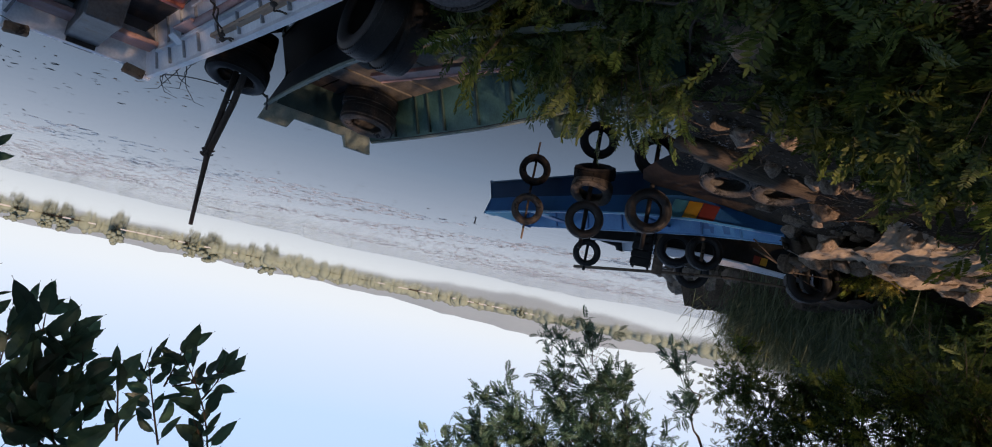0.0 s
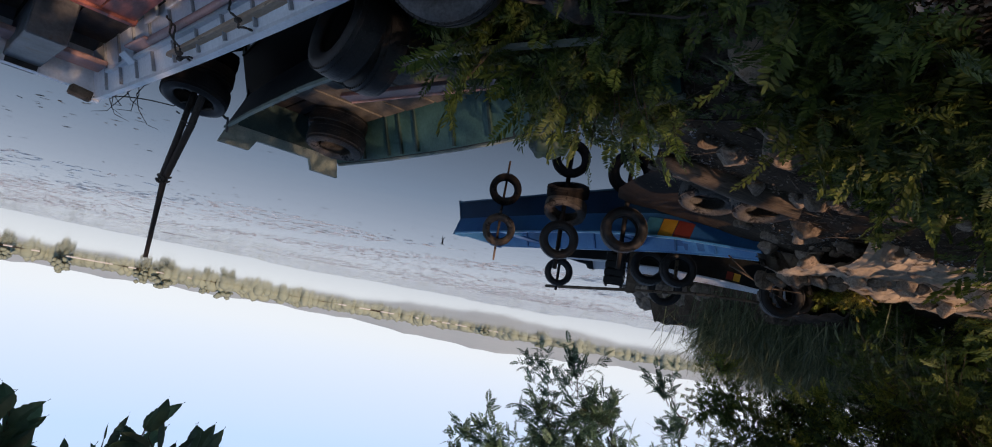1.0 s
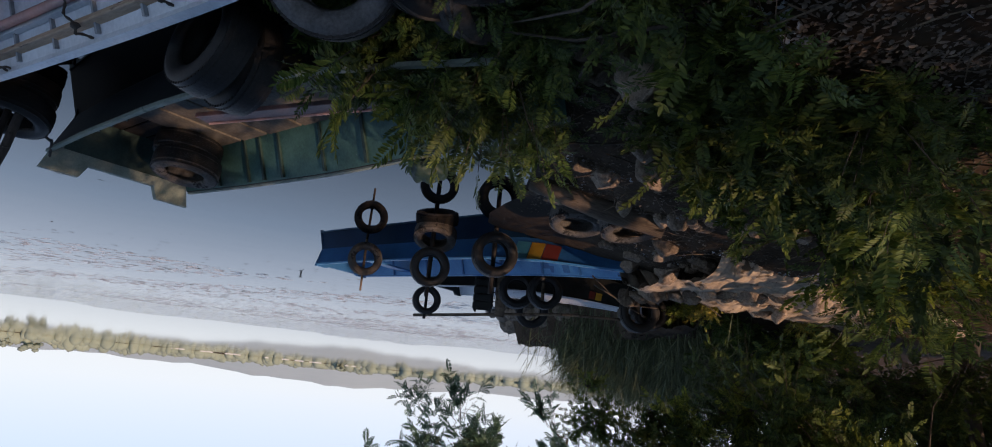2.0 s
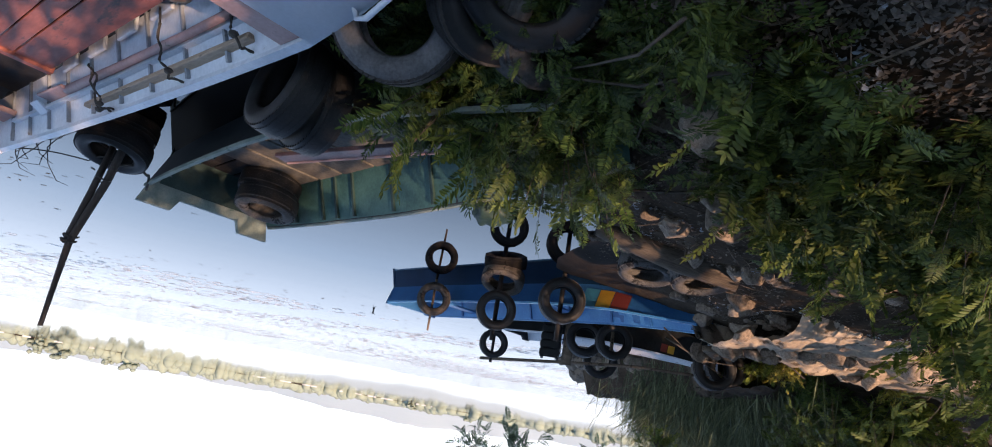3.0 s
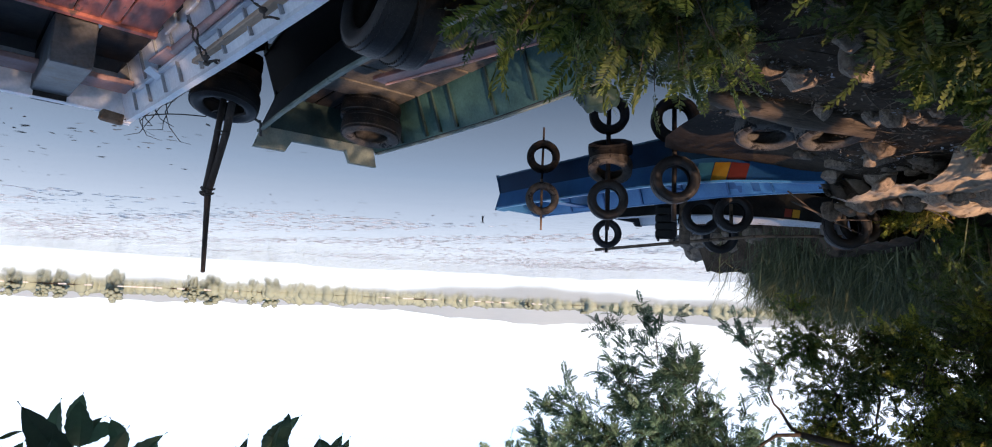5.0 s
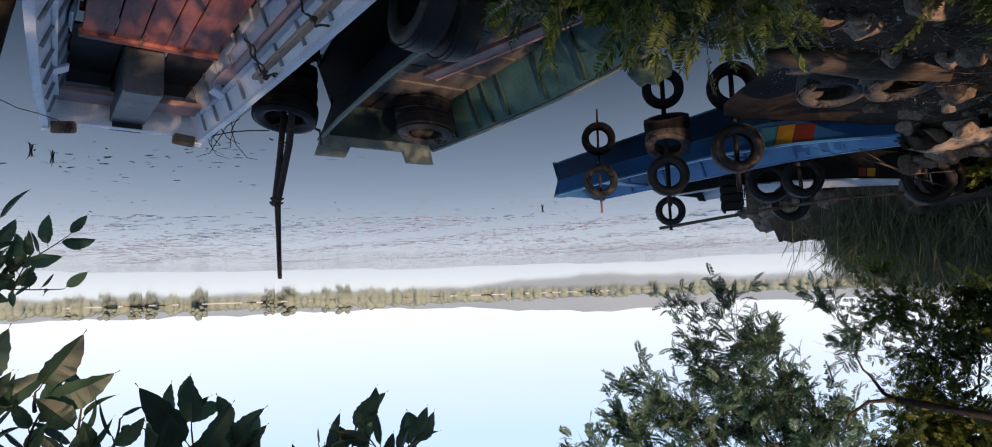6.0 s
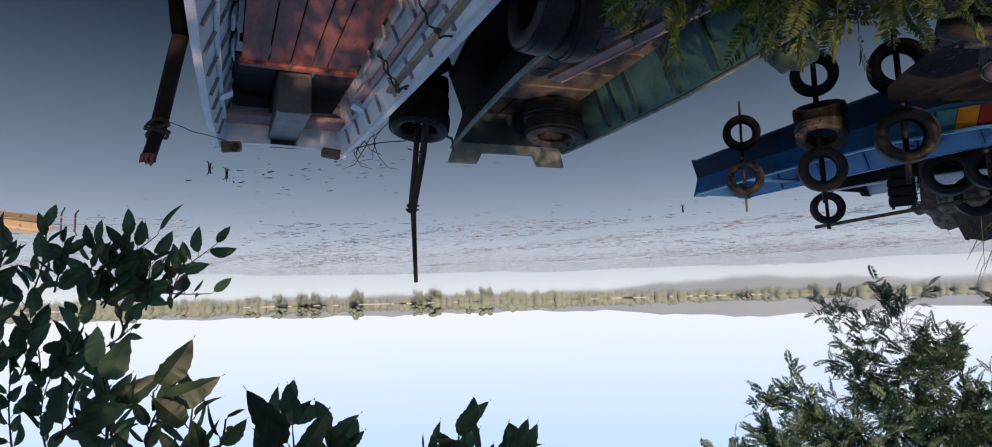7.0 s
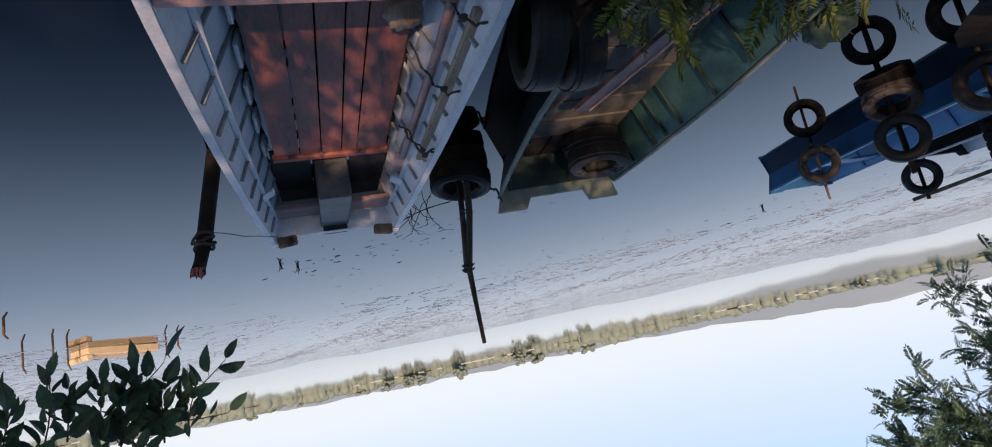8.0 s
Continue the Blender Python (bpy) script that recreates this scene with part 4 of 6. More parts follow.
def pinnate(rng, base, way, length, pairs, rows, fat=1.0):
    """One feathered leaf: pairs of leaflets along a drooping stalk."""
    way = way / np.linalg.norm(way)
    side = np.cross(way, [0, 0, 1.0]) + rng.normal(size=3) * 0.25
    side /= np.linalg.norm(side) + 1e-9
    p = np.array(base, float)
    step = length / (pairs + 1)
    d = way.copy()
    for k in range(pairs):
        d = d + np.array([0, 0, -0.05])
        d /= np.linalg.norm(d)
        p = p + d * step
        size = length * 0.24 * (0.75 + 0.5 * math.sin(math.pi * (k + 0.7) / pairs))
        for s in (1, -1):
            rows.append((p, side * s + d * 0.45 + rng.normal(size=3) * 0.12, d, size, size * 0.42 * fat))
    rows.append((p, d, side, length * 0.22, length * 0.1 * fat))


def bush_mesh(name, seed, branches, reach, height, leaf, pairs, material, droop=0.25, per=13, fat=1.0, stem=0.012, spread_out=0.9):
    """Foliage and stems of a shrub that grows out of the origin."""
    rng = np.random.default_rng(seed)
    rows = []
    stems = bmesh.new()
    for b in range(branches):
        az = rng.uniform(0, 2 * math.pi)
        spread = rng.uniform(0.15, 1.0)
        d = np.array([math.cos(az) * spread, math.sin(az) * spread, rng.uniform(0.5, 1.0) * height / reach])
        d /= np.linalg.norm(d)
        total = reach * rng.uniform(0.55, 1.1)
        p = np.array([rng.normal() * 0.08, rng.normal() * 0.08, 0.0])
        pts = [p]
        for k in range(7):
            d = d + np.array([0, 0, -droop * 0.16]) + rng.normal(size=3) * 0.07
            d /= np.linalg.norm(d)
            p = p + d * total / 7
            pts.append(p)
        tube(stems, pts, list(np.linspace(stem, stem * 0.25, 8) * reach), 4)
        for k in range(per):
            t = 0.25 + 0.75 * (k + rng.uniform()) / per
            i = min(int(t * 7), 6)
            at = pts[i] + (pts[i + 1] - pts[i]) * (t * 7 - i)
            turn = unit(rng)
            way = d * 0.5 + turn * spread_out + np.array([0, 0, 0.15])
            pinnate(rng, at, way, leaf * rng.uniform(0.7, 1.15), pairs, rows, fat)
        pinnate(rng, pts[-1], d, leaf, pairs, rows, fat)
    foliage = leaflets(rows, material, name)
    me = bpy.data.meshes.new(name + " stem")
    stems.to_mesh(me)
    stems.free()
    me.materials.append(M_BARK)
    return me, foliage


BUSHES = [bush_mesh("indigo bush", k, 22, 1.0, 1.0, 0.27, 13, M_LEAF, 0.3, 10, 0.6) for k in (1, 2, 3)]
SHOOTS = [bush_mesh("locust shoots", k, 11, 1.0, 1.0, 0.42, 8, M_DIMLEAF, 0.35, 7, 1.1) for k in (6, 7)]
SUNNY = [bush_mesh("sunny bush", k, 26, 1.0, 1.0, 0.22, 8, M_SUNLEAF, 0.3, 11, 1.1) for k in (16, 17)]
YELLOW = bush_mesh("yellow bush", 8, 24, 1.0, 1.0, 0.2, 8, M_LEAFY, 0.3)
CROWNS = [bush_mesh("locust crown", k, 46, 1.5, 1.2, 0.2, 8, M_LEAF, 0.2, 14, 1.0, 0.005) for k in (11, 12)]
FRONDS = [bush_mesh("locust fronds", k, 9, 0.75, 0.8, 0.36, 9, M_DIMLEAF, 0.5, 5, 0.85, 0.01, 0.7) for k in (41, 42, 43)]
SPRAYS = [bush_mesh("locust spray", k, 8, 1.25, 1.6, 0.4, 13, M_SPRAY, 0.12, 9, 0.66, 0.007, 0.65) for k in (31, 32, 33)]


def broad_crown(seed, count):
    """A loose ball of large leaves with gaps between them."""
    r = np.random.default_rng(seed)
    rows = []
    stems = bmesh.new()
    for k in range(9):
        way = unit(r)
        tube(stems, [(0, 0, 0.3), way * 0.4 + (0, 0, 0.35), way * 0.9 + (0, 0, 0.4)], [0.012, 0.009, 0.005], 4)
        for _ in range(count // 9):
            at = way * r.uniform(0.25, 1.0) + r.normal(size=3) * 0.13 + (0, 0, 0.4)
            rows.append((at, r.normal(size=3) + (0, 0, -0.7), r.normal(size=3), r.uniform(0.2, 0.36), r.uniform(0.12, 0.2)))
    me = bpy.data.meshes.new("broad crown stem")
    stems.to_mesh(me)
    stems.free()
    me.materials.append(M_BARK)
    return me, leaflets(rows, M_BROADLEAF, "broad crown")


BROAD = [broad_crown(k, 50) for k in (71, 72)]


def shrub(kind, m, label, group, category="bush", name="bush"):
    ob = thing(name, m, label, category, group)
    for n, me in (("stem", kind[0]), ("foliage", kind[1])):
        o = new(n, me)
        o.parent = ob
    return ob


rng = np.random.default_rng(5)


def plant(kind, x, y, size, tilt=(0, 0), z=None, label="feathery green false-indigo bush on the bank", group="bank bushes"):
    z = ground_z(x, y) - 0.02 if z is None else z
    return shrub(kind, Matrix.Translation((x, y, z)) @ Matrix.Rotation(radians(tilt[0]), 4, "X") @ Matrix.Rotation(radians(tilt[1]), 4, "Y") @ Matrix.Rotation(rng.uniform(0, 6.28), 4, "Z") @ Matrix.Scale(size, 4), label, group)


# false indigo over the green punt's bow
for x, y, s, tx, ty in ((-0.1, 2.75, 0.6, 0, 18), (-0.2, 3.2, 0.95, 0, 38), (-0.4, 3.7, 0.7, 0, 25), (-0.3, 3.45, 0.7, 0, 40), (-0.12, 3.0, 0.9, 0, 42), (-0.8, 3.4, 0.6, 0, 0), (-0.3, 2.55, 0.55, 0, 10), (-0.2, 2.35, 0.42, 0, 15), (-0.02, 2.45, 0.48, 0, 28), (0.02, 2.2, 0.36, 0, 20), (-0.08, 2.62, 0.5, 0, 22), (-0.55, 2.75, 0.55, 0, 5), (-0.22, 2.8, 0.62, 0, 20), (-0.5, 2.5, 0.5, 0, 5), (-0.65, 4.15, 0.55, 0, 20), (-1.0, 3.9, 0.42, 0, 0), (-0.6, 3.0, 0.7, 0, 10), (-0.45, 3.4, 0.8, 0, 15), (-0.3, 2.15, 0.34, 0, 10), (0.0, 3.1, 0.7, 0, 48), (-0.05, 3.35, 0.8, 0, 52), (0.1, 2.85, 0.65, 0, 50)):
    plant(BUSHES[int(rng.integers(3))], x, y, s, (tx, ty))
# big-leaved locust shoots beside the camera
for x, y, s in ((-0.9, 1.95, 0.3), (-1.3, 2.2, 0.28), (-1.45, 2.6, 0.34), (-1.7, 2.8, 0.4), (-2.1, 2.9, 0.45), (-1.9, 3.3, 0.34), (-2.3, 3.3, 0.45), (-2.7, 2.7, 0.6), (-2.4, 3.8, 0.4), (-2.95, 3.5, 0.6), (-3.4, 3.2, 0.6), (-1.3, 2.95, 0.24), (-0.75, 1.95, 0.26), (-1.6, 2.3, 0.36), (-1.95, 2.6, 0.45), (-2.5, 3.0, 0.38), (-2.8, 3.1, 0.4)):
    plant(SHOOTS[int(rng.integers(2))], x, y, s, label="leafy green locust shoots on the shaded bank")
for x, y, s in ((-0.8, 1.75, 0.42), (-1.15, 2.05, 0.6), (-1.4, 1.95, 0.5), (-1.6, 2.5, 0.6), (-1.9, 2.3, 0.6), (-1.75, 2.95, 0.42), (-2.15, 2.75, 0.5), (-2.6, 3.0, 0.5), (-1.5, 2.75, 0.6), (-0.62, 2.2, 0.4)):
    plant(FRONDS[int(rng.integers(3))], x, y, s, label="large feathered locust shoot on the shaded bank")
for x, y, s in ((-2.15, 2.15, 0.5), (-2.5, 2.3, 0.6), (-3.7, 4.0, 0.6), (-4.1, 4.2, 0.9), (-4.3, 4.6, 0.7), (-5.0, 4.5, 0.4), (-5.2, 5.3, 0.3), (-5.9, 5.9, 0.5), (-5.6, 9.2, 0.6), (-6.3, 9.9, 1.0), (-7.0, 9.4, 1.2), (-7.6, 10.5, 1.4), (-4.9, 9.3, 0.45), (-5.3, 10.6, 0.45), (-5.5, 11.7, 0.5)):
    plant(SUNNY[int(rng.integers(2))] if rng.uniform() < 0.6 else BUSHES[int(rng.integers(3))], x, y, s, label="green bush beside the bank path")
plant(YELLOW, -5.0, 8.9, 0.4, label="small yellowing bush at the path's edge")
plant(YELLOW, -6.2, 8.3, 0.35, label="small yellowing bush at the path's edge")


def tree(x, y, height, crowns, label, lean=(0, 0), flow=None, thick=1.0, hub=None, kinds=None):
    """A tapered trunk with limbs; crowns are rows of (x, y, z, size); flow is the way in which the sprays point; hub is where a main limb forks."""
    z0 = ground_z(x, y) - 0.1
    kinds = kinds or CROWNS
    rt = np.random.default_rng(int(abs(x) * 1000 + abs(y) * 70))
    ob = thing("tree", Matrix.Translation((x, y, z0)), label, "tree", "trees on the bank")
    bm = bmesh.new()
    top = Vector((lean[0], lean[1], height))
    tube(bm, [(0, 0, 0), top * 0.35 + Vector((0.1, 0.05, 0)), top * 0.7 + Vector((-0.08, 0.06, 0)), top], [0.14 * thick, 0.11 * thick, 0.08 * thick, 0.05 * thick], 9)
    part("trunk", bm, M_BARK, ob, "", True)
    fork = None
    if hub:
        fork = Vector(hub) - Vector((x, y, z0))
        bm = bmesh.new()
        a = top * 0.8
        tube(bm, [a, a.lerp(fork, 0.35) + Vector((0, 0, 0.15)), a.lerp(fork, 0.7) + Vector((0.05, 0.1, 0.05)), fork], [0.06 * thick, 0.05 * thick, 0.045 * thick, 0.035 * thick], 8)
        part("limb", bm, M_BARK, ob, "", True)
    root = fork if fork else top
    joints = [(root, 0)]
    order = sorted(crowns, key=lambda c: (Vector((c[0] - x, c[1] - y, c[2] - z0)) - root).length)
    for k, (cx, cy, cz, size) in enumerate(order):
        c = Vector((cx - x, cy - y, cz - z0))
        start, level = min(joints, key=lambda j: (j[0] - c).length + 0.1 * j[1])
        joints.append((c, level + 1))
        slim = thick * 0.72 ** level
        way = Vector(flow) if flow else Vector((0, 0, 1))
        bm = bmesh.new()
        mid = (start + c) / 2 + Vector((0.12 * math.sin(k * 2.1), 0.12 * math.cos(k * 1.7), 0.1 * math.sin(k * 3.3)))
        tube(bm, [start, (start + mid) / 2 + Vector((0.04 * math.sin(k * 7), 0, 0.05 * math.cos(k * 3))), mid, (mid + c) / 2 + Vector((0.05 * math.sin(k * 5), 0, 0.04)), c], [0.024 * slim, 0.02 * slim, 0.016 * slim, 0.012 * slim, 0.01 * slim], 7)
        part("limb", bm, M_BARK, ob, "", True)
        kind = kinds[k % len(kinds)]
        aim = (way + Vector((rt.uniform(-0.5, 0.5), rt.uniform(-0.5, 0.5), rt.uniform(-0.4, 0.4)))).to_track_quat("Z", "Y").to_matrix().to_4x4()
        for n, me in (("twig", kind[0]), ("foliage", kind[1])):
            o = new(n, me)
            o.parent = ob
            o.matrix_basis = Matrix.Translation(c) @ aim @ Matrix.Rotation(rt.uniform(0, 6.28), 4, "Z") @ Matrix.Scale(size, 4)
    return ob


tree(-5.6, 4.4, 3.4, [(-0.91, 5.82, 2.38, 0.3), (-0.74, 6.03, 2.69, 0.34), (-0.24, 6.21, 3.10, 0.34), (-1.22, 6.15, 2.71, 0.36), (-1.05, 6.01, 3.18, 0.42), (-0.64, 6.13, 3.42, 0.42), (-0.04, 6.34, 3.53, 0.34), (-1.48, 6.14, 3.14, 0.36), (-1.90, 6.31, 2.40, 0.3), (-2.00, 6.26, 2.73, 0.28), (-0.30, 6.18, 3.74, 0.5), (-1.11, 6.00, 3.67, 0.5), (0.33, 6.37, 3.78, 0.4), (-0.8, 6.0, 2.95, 0.36), (-0.45, 6.1, 3.3, 0.36), (-0.85, 6.05, 3.6, 0.42), (-1.3, 6.1, 3.5, 0.42), (-1.6, 6.2, 3.6, 0.4), (-0.1, 6.25, 3.6, 0.4), (-0.6, 6.1, 3.95, 0.45), (-1.08, 6.27, 2.83, 0.4), (-1.43, 6.14, 3.2, 0.42), (-0.9, 6.2, 3.25, 0.4), (-1.7, 6.2, 3.4, 0.42), (-1.2, 6.2, 3.6, 0.45), (-1.9, 6.3, 3.7, 0.5), (-1.5, 6.25, 3.8, 0.5), (-0.62, 6.35, 2.3, 0.24), (-1.35, 6.25, 2.65, 0.26)], "young locust tree with fine feathery sprays over the water", flow=(0.55, -0.1, -0.75), hub=(-2.21, 6.03, 3.08), thick=0.8, kinds=SPRAYS)
tree(-9.2, 8.6, 3.6, [(-3.02, 7.94, 2.36, 0.42), (-3.26, 7.81, 2.90, 0.45), (-3.08, 8.12, 3.54, 0.45), (-3.4, 7.27, 2.18, 0.5), (-3.41, 8.14, 3.87, 0.6), (-3.18, 8.95, 1.96, 0.3), (-3.7, 7.10, 3.07, 0.6), (-3.9, 7.08, 2.37, 0.6), (-3.63, 7.96, 4.21, 0.7), (-3.2, 7.9, 3.2, 0.45), (-2.85, 7.95, 3.9, 0.5), (-2.7, 7.9, 4.3, 0.55), (-3.6, 7.6, 2.7, 0.5), (-3.5, 7.6, 3.4, 0.6), (-5.2, 6.9, 2.6, 1.0), (-5.6, 7.6, 3.2, 1.1), (-5.2, 8.0, 2.2, 0.8), (-6.0, 8.6, 3.6, 1.2), (-5.8, 6.8, 4.2, 1.1), (-4.8, 7.8, 3.6, 0.9)], "dense green tree on the bank", flow=(0.2, -0.3, 0.2), hub=(-4.5, 7.56, 2.89), kinds=CROWNS + SUNNY)
tree(-6.4, 3.0, 3.0, [(-7.2, 2.6, 3.2, 0.5), (-4.9, 3.1, 2.8, 0.45)], "dense green tree on the bank", flow=(0.4, 0.2, 0.2), kinds=CROWNS + SUNNY)
tree(-5.7, 3.7, 3.4, [(-4.5, 6.80, 1.98, 0.45), (-4.7, 6.03, 2.36, 0.5), (-4.8, 5.31, 2.4, 0.5), (-4.6, 6.58, 3.04, 0.6), (-4.9, 5.73, 2.88, 0.7), (-4.3, 7.46, 2.66, 0.45), (-4.45, 7.25, 3.27, 0.5), (-4.9, 5.05, 2.88, 0.8), (-5.4, 5.6, 3.4, 1.0), (-4.6, 5.6, 3.6, 0.7), (-4.5, 6.3, 3.7, 0.7), (-5.2, 6.2, 2.5, 0.6)], "broad leafy tree standing over the bank path", flow=(0.4, 0.2, 0.2), hub=(-5.30, 4.63, 2.6), kinds=SUNNY + CROWNS)
# the thicket behind the path
tree(-8.2, 7.4, 2.6, [(-7.4, 6.8, 1.2, 0.7), (-6.9, 7.9, 1.4, 0.8), (-7.8, 8.0, 2.4, 1.3), (-8.2, 6.2, 2.4, 1.4), (-7.4, 7.2, 2.8, 1.1), (-6.4, 6.4, 2.3, 0.5)], "dense dark thicket tree behind the path")
tree(-10.2, 8.2, 3.0, [(-10.0, 8.0, 1.5, 1.9), (-11.0, 6.0, 2.0, 2.0), (-9.2, 9.4, 1.5, 1.6), (-9.4, 5.2, 2.0, 1.4), (-10.0, 7.0, 3.4, 1.8)], "dense dark thicket tree behind the path")
tree(-9.6, 11.5, 3.0, [(-9.5, 12.0, 1.5, 1.9), (-8.2, 10.8, 2.0, 1.4), (-10.5, 10.4, 3.0, 1.9), (-8.0, 12.8, 2.6, 1.5)], "dense dark thicket tree behind the path")
# tall trees behind and above the camera, whose broken shade lies over the near boats
tree(-4.8, -5.0, 3.6, [(-4.3, -3.8, 3.0, 1.0), (-3.3, -2.6, 2.9, 0.9), (-4.6, -2.5, 3.2, 0.55), (-6.1, -3.0, 3.2, 0.65), (-5.6, -4.5, 3.2, 1.0), (-2.1, -1.1, 2.9, 0.7), (-2.6, -0.3, 2.8, 0.34), (-1.2, -0.5, 2.9, 0.6), (-1.2, -0.9, 3.9, 0.8), (-0.4, -3.0, 3.7, 0.6), (0.1, -1.2, 2.9, 0.42), (0.4, -0.9, 3.3, 0.5), (0.85, -1.35, 3.3, 0.45), (0.35, -1.9, 3.0, 0.5), (-0.5, 0.15, 3.3, 0.45), (0.0, -0.45, 3.3, 0.4), (-0.1, -2.6, 3.5, 0.35), (-1.6, 0.4, 3.3, 0.5), (-2.1, 0.8, 3.3, 0.4), (-1.2, -0.1, 3.3, 0.45), (-1.15, -0.6, 3.2, 0.6), (-2.4, -2.2, 3.0, 0.55), (-1.6, -1.55, 3.1, 0.45), (-1.9, 0.5, 2.9, 0.5), (-7.0, -2.0, 3.6, 0.7), (-0.75, -1.0, 3.25, 0.26), (-1.35, -1.55, 3.2, 0.26), (-1.95, -2.15, 3.2, 0.26), (-0.35, -0.55, 3.2, 0.24), (-0.3, -2.0, 3.2, 0.26), (-0.8, -2.45, 3.2, 0.26), (-1.25, -2.85, 3.2, 0.26)], "tall shady tree on the bank", thick=1.5)
tree(1.6, -3.2, 4.8, [(1.0, -3.5, 5.0, 1.8), (2.4, -2.6, 4.6, 1.6), (3.2, -3.8, 4.6, 1.6), (1.6, -1.0, 4.4, 1.2), (0.8, 0.4, 4.8, 1.2), (2.6, 0.2, 5.0, 1.4), (-0.8, 0.6, 4.8, 1.3), (1.5, 1.6, 5.8, 1.5), (2.9, 2.0, 6.0, 1.5), (0.6, 2.4, 5.8, 1.3)], "tall shady tree on the bank", thick=1.6)
tree(-4.8, 1.2, 3.6, [(-4.2, 2.4, 3.5, 0.8), (-3.2, 2.0, 3.4, 0.8), (-5.2, 2.2, 3.6, 0.8), (-2.6, 1.2, 3.5, 0.8), (-5.0, 1.0, 3.8, 1.0), (-2.2, 2.2, 3.6, 0.6), (-3.6, 0.4, 3.8, 1.2), (-1.6, 0.6, 3.8, 0.9), (-2.4, -0.6, 4.2, 1.2)], "tall shady tree on the bank", thick=1.3)
tree(3.4, -2.4, 3.6, [(0.2, -0.3, 2.75, 0.3), (0.65, -0.4, 2.75, 0.32), (1.0, -0.6, 2.8, 0.4), (1.6, -1.8, 3.3, 0.8), (2.8, -1.4, 3.5, 1.0), (3.6, -0.4, 4.0, 1.0)], "leafy tree arching over the bank", thick=1.0)

# unseen tree, its loose crowns added to dapple the skiff's floor
tree(-0.9, -4.2, 3.4, [(-0.2, -1.1, 2.45, 0.5), (-0.7, -1.55, 2.5, 0.5), (-1.2, -2.05, 2.5, 0.5), (-1.6, -2.5, 2.7, 0.5), (-0.6, -1.0, 2.7, 0.4), (-1.0, -1.5, 2.9, 0.4), (-0.4, -1.7, 2.9, 0.4)], "unseen broad-leaved tree added behind the near bank", thick=0.8, kinds=BROAD)

# reeds by the far rocks
def reed_bed(cx, cy, rx, ry, n, height, seed):
    r = np.random.default_rng(seed)
    rows = []
    for _ in range(n):
        x, y = cx + r.normal() * rx, cy + r.normal() * ry
        z = max(ground_z(x, y), -0.05)
        h = height * r.uniform(0.6, 1.1)
        lean = np.array([r.normal() * 0.16, r.normal() * 0.16, 1.0])
        rows.append(((x, y, z), lean, r.normal(size=3), h, 0.018))
        for _ in range(4):
            rows.append((np.array((x, y, z)) + lean * h * r.uniform(0.25, 0.85), lean * 0.8 + r.normal(size=3) * np.array([0.6, 0.6, 0.25]), r.normal(size=3), h * r.uniform(0.25, 0.45), 0.014))
    ob = new("reeds", leaflets(rows, M_REED, "reeds"))
    return tagged(ob, "dark green reed clump on the rocky point", "reeds", kind="stuff")


reed_bed(-5.15, 14.4, 0.22, 0.9, 900, 1.7, 24)
reed_bed(-6.3, 14.5, 0.75, 1.0, 1500, 1.75, 21)
reed_bed(-6.7, 12.2, 0.6, 0.8, 800, 1.7, 22)
reed_bed(-5.7, 13.0, 0.35, 1.3, 900, 1.15, 23)

# ---- near broad-leaved twigs overhead ----
def broad_leaf(rows, base, tip, normal, wide, r):
    """Adds one toothed, folded and curled leaf to rows of vertices and faces."""
    verts, faces = rows
    base, tip = np.array(base, float), np.array(tip, float)
    along = tip - base
    long = np.linalg.norm(along)
    along = along / long
    side = np.cross(along, normal)
    side /= np.linalg.norm(side) + 1e-9
    up = np.cross(side, along)
    curl, n, k = r.uniform(-0.5, 0.65), 13, len(verts)
    for i in range(n + 1):
        t = i / n
        w = wide * (0.88 * math.sin(math.pi * min(1.0, t * 1.1) ** 0.8) ** 0.75 + 0.1 * (1 - t)) if 0 < i < n else 0.0008
        c = base + along * long * t + up * curl * long * (t * t - t * 0.4)
        tooth = 1 + (0.05 if i % 2 else -0.04) + r.uniform(-0.06, 0.06)
        for s in (-1, 0, 1):
            verts.append(tuple(c + side * s * w * tooth + up * (0.42 * w if s else 0.0)))
    for i in range(n):
        for s in (0, 1):
            a = k + i * 3 + s
            faces.append((a, a + 1, a + 4, a + 3))


